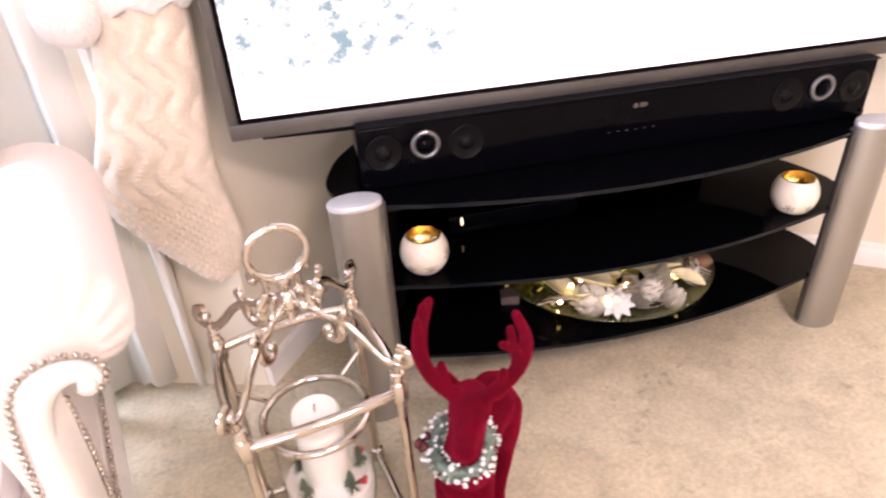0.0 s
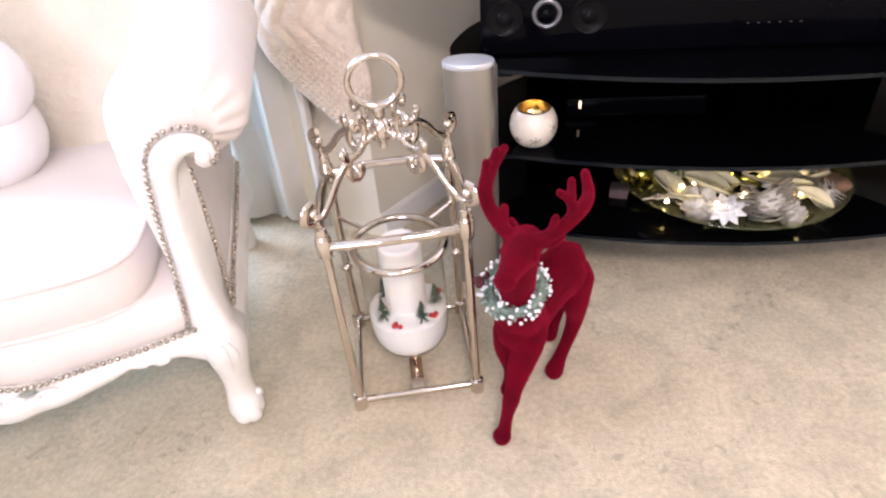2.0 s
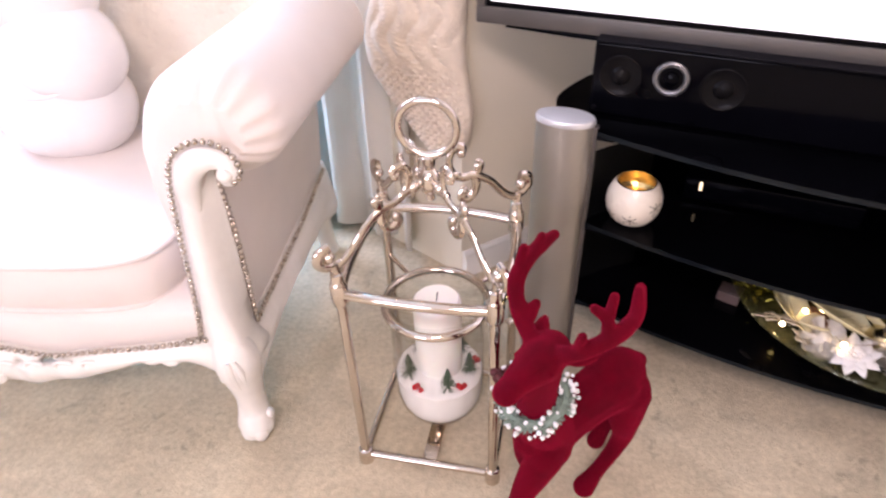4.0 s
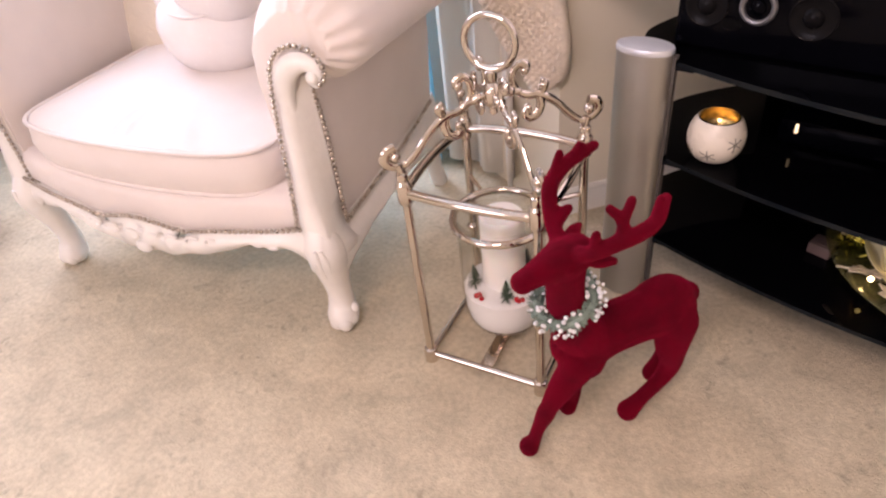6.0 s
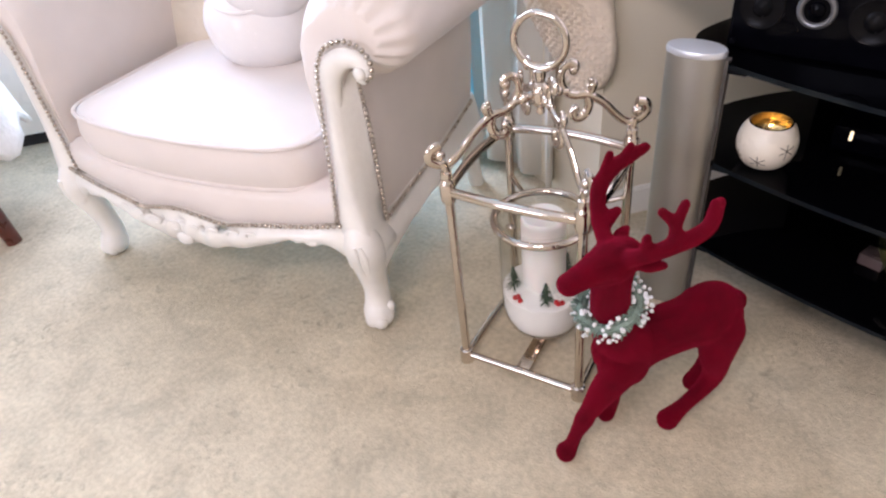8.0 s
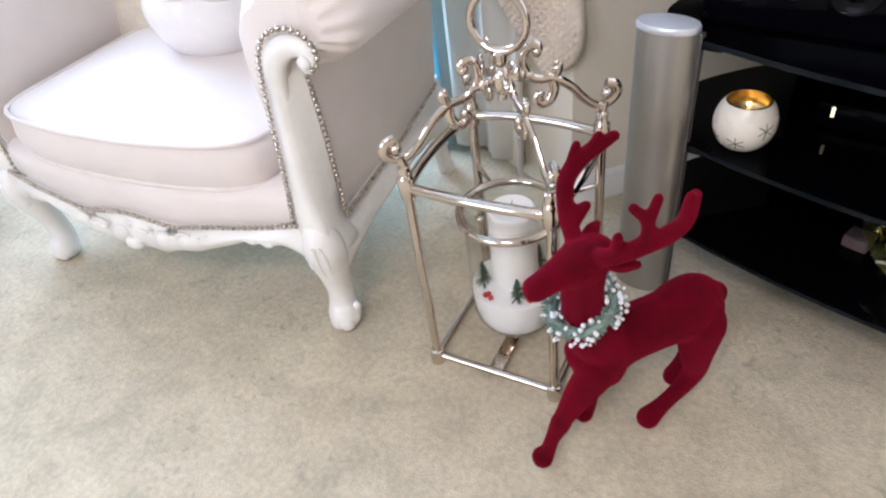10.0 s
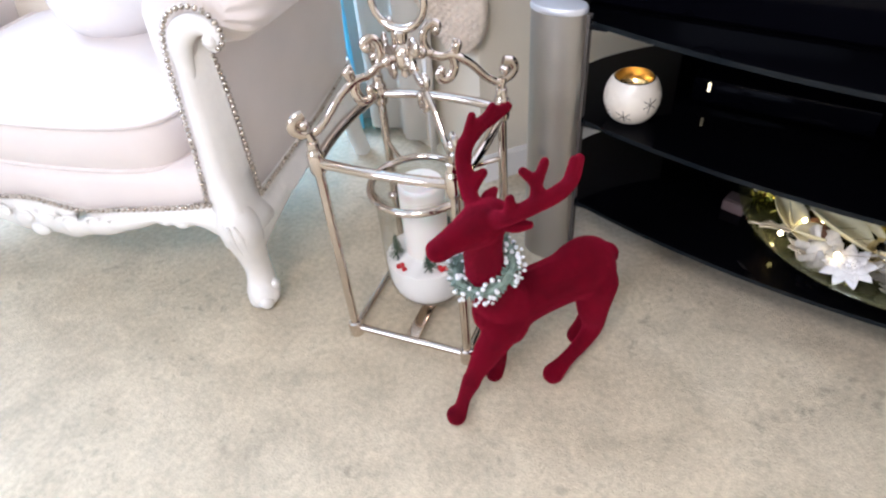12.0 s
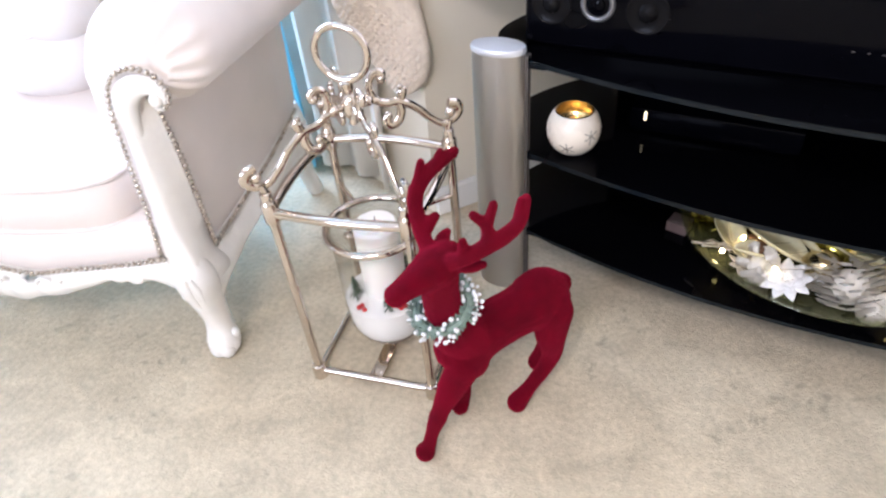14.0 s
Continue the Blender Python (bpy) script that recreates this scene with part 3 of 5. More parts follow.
tube(bm, [(0.0, 0.0035, 0.092), (0.0, 0.001, 0.092)], 0.005, 18, 1)
box(bm, 0.008, 0.022, 0.001, 0.0038, 0.088, 0.096)
part("badge", bm, BEZEL, bar, "small grey maker's badge")
bm = bmesh.new()
for i in range(6):
    box(bm, -0.05 + i * 0.018, -0.046 + i * 0.018, 0.0028, 0.004, 0.044, 0.0458)
part("button_marks", bm, BEZEL, bar, "row of dim button marks")


# ---- egg-shaped tealight holders ----
def tealight_holder(x, y):
    ob = thing("tealight_holder", "white crackle-glass egg tealight holder with gold lining on black shelf", "candle holder", pose(x, y, 0.310), "egg tealight holders")
    bm = bmesh.new()
    R = 0.046
    prof = [(0.016, 0.0), (0.022, 0.0008)]
    for i in range(1, 15):
        a = -1.02 + i * (1.84 / 14)
        prof.append((R * math.cos(a) ** 0.9, 0.0415 + 0.047 * math.sin(a)))
    rim = prof[-1]
    lathe(bm, prof, 44, closed_ends=True)
    top = [f for f in bm.faces if len(f.verts) > 8 and f.calc_center_median().z > 0.05]
    bmesh.ops.delete(bm, geom=top, context="FACES_ONLY")
    part("shell", bm, CERAMIC, ob)
    bm = bmesh.new()
    wall = [(max(0.001, r - 0.004), z + 0.001) for r, z in reversed(prof[1:-1]) if z > 0.046]
    inner = [(rim[0], rim[1]), (rim[0] - 0.0025, rim[1] + 0.001)] + wall + [(0.036, 0.043), (0.028, 0.0435), (0.016, 0.047), (0.0005, 0.049)]
    lathe(bm, inner, 44, closed_ends=False)
    part("lining", bm, GOLD, ob, "shiny gold lining")
    rng = random.Random(7)
    for k in range(7):
        bm = bmesh.new()
        az, el = 2 * math.pi * k / 7 + 0.3, rng.uniform(-0.55, 0.25)
        nrm = Vector((math.cos(az) * math.cos(el), math.sin(az) * math.cos(el), math.sin(el)))
        t1 = nrm.orthogonal().normalized()
        t2 = nrm.cross(t1)
        for j in range(6):
            aa = j * math.pi / 3 + k
            reach = rng.uniform(0.009, 0.017)
            dv = t1 * math.cos(aa) + t2 * math.sin(aa)
            pts = []
            for q in range(4):
                w = (nrm * 0.046 + dv * reach * q / 3).normalized()
                e = math.asin(max(-1, min(1, w.z)))
                rr = R * math.cos(e) ** 0.9
                h = math.hypot(w.x, w.y) or 1
                pts.append((w.x / h * rr, w.y / h * rr, 0.0415 + 0.047 * math.sin(e)))
            tube(bm, pts, 0.0007, 5, 1)
        part("snowflake", bm, BLACKINK, ob, "dark line snowflake")
    return ob


tealight_holder(0.120, 0.040)
tealight_holder(0.900, 0.020)

# ---- glass bowl of ornaments on the lowest shelf ----
BC = (0.550, 0.168, 0.1405)
bowl = thing("glass_bowl", "wide shallow glass bowl of festive ornaments on the lowest shelf", "bowl", pose(*BC))
bm = bmesh.new()
outer = [(0.13, 0.0), (0.15, 0.0008), (0.19, 0.008), (0.225, 0.021), (0.243, 0.033), (0.247, 0.0365)]
inner = [(0.246, 0.0385), (0.241, 0.037), (0.222, 0.0255), (0.188, 0.0125), (0.15, 0.0055), (0.0005, 0.005)]
lathe(bm, outer + inner, 64)
part("dish", bm, BOWLGLASS, bowl)
rng = random.Random(11)


def pine_cone(c, r, m):
    bm = bmesh.new()
    for layer in range(8):
        zc = -0.7 + 0.2 * layer
        rr = math.sqrt(max(0.05, 1 - zc * zc * 0.8))
        k = 11 - layer
        for i in range(k):
            a = 2 * math.pi * (i + 0.5 * (layer % 2)) / k
            d = Vector((math.cos(a), math.sin(a), 0.45))
            p = Vector((math.cos(a) * rr * 0.45, math.sin(a) * rr * 0.45, zc))
            tip = p + d.normalized() * 0.55
            s = Vector((-math.sin(a), math.cos(a), 0)) * 0.22
            up = Vector((0, 0, 0.09))
            q = [bm.verts.new(v * r) for v in (p - s * 0.5, tip - s, tip + d * 0.08, tip + s, p + s * 0.5, p + up)]
            bm.faces.new((q[0], q[1], q[2], q[5]))
            bm.faces.new((q[2], q[3], q[4], q[5]))
            bm.faces.new((q[0], q[4], q[3], q[2], q[1]))
    ball(bm, (0, 0, 0), 0.55 * r, 8, 6)
    ob = part("pine_cone", bm, CONEWHITE, m=Matrix.Translation(c) @ m)
    return tagged(ob, "whitewashed pine cone lying in the glass bowl", "pine cone", "pine cones")


def leaf_flower(c, r, m, material, label, petals=9):
    bm = bmesh.new()
    for layer, (k, reach, lift) in enumerate(((petals, 1.0, 0.12), (petals - 2, 0.72, 0.32), (petals - 4, 0.42, 0.5))):
        for i in range(k):
            a = 2 * math.pi * (i + 0.5 * layer) / k
            d, s = Vector((math.cos(a), math.sin(a), 0)), Vector((-math.sin(a), math.cos(a), 0))
            rows = []
            for f, w in ((0.05, 0.05), (0.35, 0.2), (0.65, 0.22), (0.85, 0.12), (1.0, 0.01)):
                p = d * reach * f + Vector((0, 0, lift * f * (1.3 - f)))
                rows.append([bm.verts.new((p + s * w * e + Vector((0, 0, 0.06 * abs(e)))) * r) for e in (-1, 0, 1)])
            for p, q in zip(rows, rows[1:]):
                for e in range(2):
                    bm.faces.new((p[e], p[e + 1], q[e + 1], q[e]))
    ball(bm, (0, 0, 0.1 * r), 0.12 * r, 8, 6)
    ob = part("fabric_flower", bm, material, m=Matrix.Translation(c) @ m)
    mod = ob.modifiers.new("thickness", "SOLIDIFY")
    mod.thickness = 0.0012
    return tagged(ob, label, "ornament", "bowl flowers")


def bauble(c, r, material, label):
    ob = thing("bauble", label, "bauble", Matrix.Translation(c) @ pose(0, 0, 0, rng.uniform(-60, 60), rng.uniform(-60, 60), 0), "baubles in the bowl")
    bm = bmesh.new()
    ball(bm, (0, 0, 0), r, 24, 16)
    part("globe", bm, material, ob)
    bm = bmesh.new()
    tube(bm, [(0, 0, r * 0.96), (0, 0, r * 1.16)], r * 0.2, 10, 1)
    torus(bm, (0, 0, r * 1.25), r * 0.12, r * 0.025, (1, 0, 0), 14, 6)
    part("cap", bm, CHAMPAGNE, ob)


CREAMLEAF = mat("cream_dried_leaf", (0.72, 0.66, 0.42), 0.7, dark=0.8, scale=40)


def curled_leaf(c, r, m):
    bm = bmesh.new()
    rows = []
    for j in range(11):
        v = j / 10
        w = math.sin(math.pi * min(1, v * 0.92 + 0.04)) ** 0.7 * 0.42
        rows.append([bm.verts.new(Vector((w * (i / 3 - 1), 2 * v - 1, 0.55 * (i / 3 - 1) ** 2 * w * 2 + 0.35 * (v - 0.5) ** 2)) * r) for i in range(7)])
    for a, b in zip(rows, rows[1:]):
        for i in range(6):
            bm.faces.new((a[i], a[i + 1], b[i + 1], b[i]))
    ob = part("dried_leaf", bm, CREAMLEAF, m=Matrix.Translation(c) @ m)
    mod = ob.modifiers.new("thickness", "SOLIDIFY")
    mod.thickness = 0.0015
    return tagged(ob, "curled cream dried leaf lying in the glass bowl", "leaf", "dried leaves")


tilt = lambda: pose(0, 0, 0, rng.uniform(15, 45), rng.uniform(-20, 20), rng.uniform(0, 360))
for x, y, z, r in ((0.455, 0.006, 0.178, 0.033), (0.585, -0.004, 0.190, 0.050), (0.650, 0.055, 0.190, 0.038), (0.700, 0.030, 0.182, 0.030), (0.545, 0.020, 0.178, 0.028), (0.500, 0.190, 0.185, 0.036), (0.610, 0.225, 0.19, 0.036), (0.620, -0.030, 0.176, 0.024)):
    pine_cone(Vector((x, y, z)), r, tilt())
for x, y, z, r in ((0.497, -0.020, 0.184, 0.040), (0.670, 0.085, 0.200, 0.034)):
    leaf_flower(Vector((x, y, z)), r, tilt(), PETAL, "white glitter leaf flower lying in the glass bowl")
for x, y, z, r in ((0.388, 0.022, 0.184, 0.043), (0.425, 0.000, 0.172, 0.024), (0.720, 0.095, 0.182, 0.034)):
    leaf_flower(Vector((x, y, z)), r, tilt(), DRIED, "dried cream seed-pod flower lying in the glass bowl", 6)
for x, y, z, r, mt, lb in ((0.560, 0.085, 0.192, 0.042, YELLOWGREEN, "shiny lime-gold glass bauble in the bowl"), (0.612, 0.100, 0.192, 0.043, YELLOWGREEN, "shiny lime-gold glass bauble in the bowl"),
                           (0.425, 0.115, 0.190, 0.042, GREENBAUBLE, "shiny pale green glass bauble in the bowl"), (0.478, 0.120, 0.190, 0.040, GREENBAUBLE, "shiny pale green glass bauble in the bowl"),
                           (0.660, 0.105, 0.186, 0.036, CHAMPAGNE, "shiny champagne glass bauble in the bowl"), (0.360, 0.130, 0.182, 0.032, YELLOWGREEN, "shiny lime-gold glass bauble in the bowl"),
                           (0.545, 0.040, 0.180, 0.032, CHAMPAGNE, "shiny champagne glass bauble in the bowl")):
    bauble(Vector((x, y, z)), r, mt, lb)
for x, y, z, r, ang in ((0.505, 0.065, 0.205, 0.050, 65), (0.415, 0.080, 0.200, 0.045, -10), (0.445, 0.072, 0.200, 0.042, 20), (0.580, 0.050, 0.208, 0.042, 80), (0.700, 0.070, 0.200, 0.036, 130), (0.472, 0.038, 0.200, 0.056, 82), (0.402, 0.046, 0.192, 0.050, 35), (0.545, 0.082, 0.212, 0.062, 76), (0.628, 0.036, 0.208, 0.050, 98), (0.665, -0.004, 0.196, 0.038, 60), (0.440, 0.020, 0.188, 0.040, 120)):
    curled_leaf(Vector((x, y, z)), r, pose(0, 0, 0, rng.uniform(10, 30), rng.uniform(-15, 15), ang))
for x, y, z in ((0.437, 0.048, 0.184), (0.735, 0.070, 0.184)):
    bm = bmesh.new()
    lathe(bm, [(0.001, -0.030), (0.013, -0.024), (0.022, 0.0), (0.017, 0.021), (0.005, 0.034), (0.001, 0.035)], 14)
    tagged(part("seed_pod", bm, BROWNPOD, m=Matrix.Translation((x, y, z)) @ pose(0, 0, 0, 70, 20, 30)), "brown dried seed pod lying in the glass bowl", "seed pod", "seed pods")
# tinsel at the rim
bm = bmesh.new()
for i in range(260):
    a = math.radians(rng.uniform(150, 205))
    r = rng.uniform(0.17, 0.232)
    p = Vector((r * math.cos(a), r * math.sin(a), 0.024 + rng.uniform(0, 0.04)))
    d = Vector((rng.uniform(-1, 1), rng.uniform(-1, 1), rng.uniform(-1, 1))).normalized() * 0.006
    q = d.orthogonal().normalized() * 0.0011
    bm.faces.new([bm.verts.new(v) for v in (p - d - q, p + d - q, p + d + q, p - d + q)])
tagged(part("tinsel", bm, YELLOWGREEN, smooth=False, m=pose(*BC)), "loose gold-green tinsel strands lying in the glass bowl", "tinsel", kind="stuff")
lights = thing("fairy_lights", "string of warm fairy lights wound through the bowl", "fairy lights", pose(BC[0], BC[1], BC[2]))
way = []
for i in range(46):
    a = i * 1.27
    r = 0.05 + 0.165 * ((i * 0.37) % 1.0)
    way.append((r * math.cos(a), r * math.sin(a), 0.105 - 0.28 * r + 0.014 * math.sin(i * 2.1)))
bm = bmesh.new()
tube(bm, way, 0.0004, 5, 3)
part("wire", bm, CHAMPAGNE, lights)
bulb_mesh = None
for p in way:
    if bulb_mesh is None:
        bm = bmesh.new()
        ball(bm, (0, 0, 0), 0.0042, 8, 6)
        b = part("bulb", bm, BULB, lights, "glowing warm bulb", m=Matrix.Translation(p))
        bulb_mesh = b.data
    else:
        b = new("bulb", bulb_mesh)
        b.parent = lights
        b.matrix_basis = Matrix.Translation(p)
gbox = thing("gift_box", "small smoky clear plastic box beside the glass bowl", "box", pose(0.312, 0.108, 0.1405, 0, 0, -12))
bm = bmesh.new()
box(bm, -0.019, 0.019, -0.017, 0.017, 0, 0.021, 0.002)
part("case", bm, CLEARBOX, gbox)
bm = bmesh.new()
box(bm, -0.014, 0.014, -0.012, 0.012, 0.0212, 0.0220)
part("label_panel", bm, CLEARBOX, gbox, "faded paper panel")

# ---- nickel lantern with hurricane glass ----
lan = thing("lantern", "polished nickel square lantern with scrolled top and ring handle", "lantern", pose(-0.113, -0.245, 0.001, 0, -0.9, 11) @ Matrix.Diagonal((1, 1, 0.99, 1)))
HB = 0.1065
corners = [(-HB, -HB), (HB, -HB), (HB, HB), (-HB, HB)]
for x, y in corners:
    bm = bmesh.new()
    lathe(bm, [(0.0075, 0.005), (0.0075, 0.39)], 14, (x, y, 0))
    post = part("post", bm, NICKEL, lan)
    bm = bmesh.new()
    lathe(bm, [(0.0105, 0.0), (0.0125, 0.002), (0.0125, 0.026), (0.0115, 0.030), (0.008, 0.032)], 18, (x, y, 0))
    part("foot", bm, NICKEL, post)
    bm = bmesh.new()
    lathe(bm, [(0.008, 0.352), (0.0115, 0.355), (0.0125, 0.362), (0.0125, 0.388), (0.0105, 0.392), (0.009, 0.394), (0.009, 0.407), (0.006, 0.409)], 18, (x, y, 0))
    part("collar", bm, NICKEL, post)
    if y > 0:
        bm = bmesh.new()
        ball(bm, (x, y - 0.008, 0.165), 0.010, 10, 8, (1.2, 0.8, 0.8))
        part("knob", bm, NICKEL, post)
for i in range(4):
    (x0, y0), (x1, y1) = corners[i], corners[(i + 1) % 4]
    ox, oy = (x0 + x1) / 2, (y0 + y1) / 2
    k = 1 / math.hypot(ox, oy)
    for z, rad, bow in ((0.018, 0.0065, 0.0), (0.372, 0.0078, 0.010)):
        bm = bmesh.new()
        pts = []
        for q in range(9):
            u = q / 8
            e = bow * (1 - (2 * u - 1) ** 2)
            pts.append((x0 + (x1 - x0) * u + ox * k * e, y0 + (y1 - y0) * u + oy * k * e, z + e * 0.3))
        tube(bm, pts, rad, 12, 2)
        part("rail", bm, NICKEL, lan)
    # scrolled arm from each corner up to the hub
    dx, dy = x0 / math.hypot(x0, y0), y0 / math.hypot(x0, y0)
    R0 = HB * math.sqrt(2)

    def arm(rz, rads):
        return [(dx * r, dy * r, z, q) for (r, z), q in zip(rz, rads)]
    bm = bmesh.new()
    main = [(R0 + 0.004, 0.452), (R0 + 0.018, 0.446), (R0 + 0.022, 0.432), (R0 + 0.010, 0.421), (R0 - 0.008, 0.420), (R0 - 0.028, 0.436), (0.100, 0.462), (0.074, 0.480), (0.055, 0.483), (0.040, 0.492), (0.032, 0.508), (0.033, 0.524), (0.042, 0.534), (0.052, 0.530), (0.051, 0.522)]
    plate = ((-dy, dx, 0), 0.62)
    tube(bm, arm(main, [0.0075, 0.0085, 0.0078, 0.0070, 0.0066, 0.0064, 0.0064, 0.0068, 0.0064, 0.0062, 0.0060, 0.0060, 0.0064, 0.0080, 0.0078]), 0.006, 12, 5, flat=plate)
    curl = [(0.074, 0.479), (0.080, 0.488), (0.081, 0.496), (0.079, 0.501)]
    tube(bm, arm(curl, [0.0058, 0.0075, 0.0085, 0.004]), 0.006, 12, 4, flat=plate)
    curl = [(0.072, 0.481), (0.076, 0.465), (0.070, 0.450), (0.058, 0.446), (0.051, 0.454), (0.055, 0.462)]
    tube(bm, arm(curl, [0.0060, 0.0075, 0.0078, 0.0075, 0.0075, 0.0080]), 0.006, 12, 4, flat=plate)
    for r, z, q in ((0.051, 0.523, 0.0080), (0.055, 0.462, 0.0075), (0.079, 0.501, 0.0048)):
        ball(bm, (dx * r, dy * r, z), q, 10, 8, (0.85, 0.85, 1))
    ball(bm, (dx * (R0 + 0.006), dy * (R0 + 0.006), 0.436), 0.0085, 12, 8)
    tube(bm, [(dx * (R0 - 0.001), dy * (R0 - 0.001), 0.407), (dx * (R0 + 0.003), dy * (R0 + 0.003), 0.424)], 0.0065, 10, 1)
    tube(bm, [(dx * 0.042, dy * 0.042, 0.493), (dx * 0.012, dy * 0.012, 0.499)], 0.006, 10, 1)
    ball(bm, (dx * 0.026, dy * 0.026, 0.497), 0.0095, 10, 8)
    part("scroll_arm", bm, NICKEL, lan)
bm = bmesh.new()
lathe(bm, [(0.003, 0.466), (0.007, 0.470), (0.006, 0.478), (0.013, 0.484), (0.015, 0.490), (0.015, 0.506), (0.012, 0.512), (0.007, 0.517), (0.009, 0.524), (0.010, 0.534), (0.005, 0.539)], 20)
part("hub", bm, NICKEL, lan)
bm = bmesh.new()
pts = []
for i in range(44):
    a = 2 * math.pi * i / 44 - math.pi / 2
    R = 0.0385
    low = max(0.0, math.cos(a + math.pi / 2))
    pts.append((R * math.cos(a), 0.0, 0.5755 + R * math.sin(a), 0.0052 + 0.0016 * low ** 6))
tube(bm, pts, 0.0055, 10, 1, True)
part("ring_handle", bm, NICKEL, lan)
bm = bmesh.new()
torus(bm, (0, 0, 0.280), 0.0790, 0.0065, seg=56, sub=12)
for x, y in corners[2:]:
    k = 1 / math.hypot(x, y)
    tube(bm, [(x * k * 0.081, y * k * 0.081, 0.280), (x * 0.97, y * 0.97, 0.280)], 0.004, 8, 1)
part("glass_collar", bm, NICKEL, lan, "nickel ring round the glass")
bm = bmesh.new()
prof = [(0.006, 0.046), (0.030, 0.047), (0.050, 0.0515), (0.0625, 0.061), (0.0695, 0.075), (0.0730, 0.094), (0.0740, 0.12), (0.0740, 0.288), (0.0747, 0.290), (0.0723, 0.2905), (0.0720, 0.288), (0.0720, 0.12), (0.0710, 0.095), (0.0676, 0.0765), (0.0610, 0.063), (0.0490, 0.0536), (0.0295, 0.049), (0.0005, 0.048)]
lathe(bm, prof, 56, closed_ends=False)
g = part("hurricane_glass", bm, CLEAR, lan, "clear hurricane glass")
g.visible_shadow = False
bm = bmesh.new()
lathe(bm, [(0.012, 0.018), (0.016, 0.022), (0.013, 0.030), (0.020, 0.036), (0.036, 0.0435), (0.048, 0.051), (0.0545, 0.0565), (0.0560, 0.0560), (0.050, 0.049), (0.038, 0.0405), (0.022, 0.032)], 40)
part("base_cup", bm, NICKEL, lan, "nickel cup under the glass")
bm = bmesh.new()
box(bm, -0.012, 0.012, -HB, HB, 0.012, 0.018, 0.001)
part("base_strap", bm, NICKEL, lan)

# things inside the lantern's glass
LM = pose(-0.113, -0.245, 0.001, 0, -0.9, 11)
bm = bmesh.new()
rings = [(0.008, 0.0490), (0.029, 0.0500), (0.0483, 0.0545), (0.0602, 0.064), (0.0667, 0.0772), (0.0701, 0.0955), (0.0712, 0.12), (0.0712, 0.132), (0.064, 0.137), (0.052, 0.136), (0.038, 0.139), (0.0005, 0.140)]
lathe(bm, rings, 48)
for v in bm.verts:
    if v.co.z > 0.115:
        v.co.z += 0.004 * noise.noise(v.co * 60)
tagged(part("imitation_snow", bm, SNOW, m=LM), "white imitation snow filling the lantern glass", "snow", kind="stuff")
can = thing("pillar_candle", "white pillar candle standing in imitation snow", "candle", LM @ pose(0.0, 0.004, 0.118))
bm = bmesh.new()
lathe(bm, [(0.036, 0.0), (0.0375, 0.01), (0.0375, 0.153), (0.0365, 0.159), (0.034, 0.162), (0.022, 0.160), (0.004, 0.158), (0.0005, 0.158)], 44)
part("wax_body", bm, WAX, can)
bm = bmesh.new()
tube(bm, [(0, 0, 0.156), (0.0005, 0, 0.166), (0.002, 0.001, 0.174)], 0.0009, 6, 3)
part("wick", bm, WICK, can)


def bottle_brush_tree(angle, r, h):
    ob = thing("bottle_brush_tree", "tiny frosted green bottle-brush tree beside the candle", "ornament", LM @ pose(r * math.cos(angle), r * math.sin(angle), 0.131, 0, 0, math.degrees(angle) * 3), "tiny trees")
    bm = bmesh.new()
    rg = random.Random(int(angle * 100))
    for i in range(150):
        f = rg.random() ** 0.8
        z = 0.008 + (h - 0.008) * f
        reach = 0.0155 * (1 - f) + 0.0018
        a = rg.uniform(0, 2 * math.pi)
        d = Vector((math.cos(a), math.sin(a), -0.25))
        s = Vector((-math.sin(a), math.cos(a), 0)) * 0.0011
        p = Vector((0, 0, z))
        q = [bm.verts.new(v) for v in (p - s, p + s, p + d * reach + s * 0.4, p + d * reach - s * 0.4)]
        bm.faces.new(q)
    part("needles", bm, PINEGREEN, ob)
    bm = bmesh.new()
    tube(bm, [(0, 0, -0.004), (0, 0, h)], 0.0012, 6, 1)
    part("stem", bm, WICK, ob)


for deg in (-150, -62, -5, 60, 140):
    bottle_brush_tree(math.radians(deg), 0.052, 0.050)
for deg in (-112, -42, 20, 100):
    a = math.radians(deg)
    bm = bmesh.new()
    for q in range(3):
        ball(bm, (0.006 * math.cos(q * 2.1), 0.004 * math.sin(q * 2.1), 0.002 * q), 0.0048, 10, 8)
    tagged(part("berry_cluster", bm, BERRYRED, m=LM @ pose(0.061 * math.cos(a), 0.061 * math.sin(a), 0.138, 0, 0, deg + 90)), "red berries resting on imitation snow", "berries", "berry clusters")

# ---- flocked stag figure ----
DM = Matrix.Translation((0.11, -0.277, 0)) @ Matrix(((-0.552, 0.834, 0, 0), (-0.834, -0.552, 0, 0), (0, 0, 1, 0), (0, 0, 0, 1)))


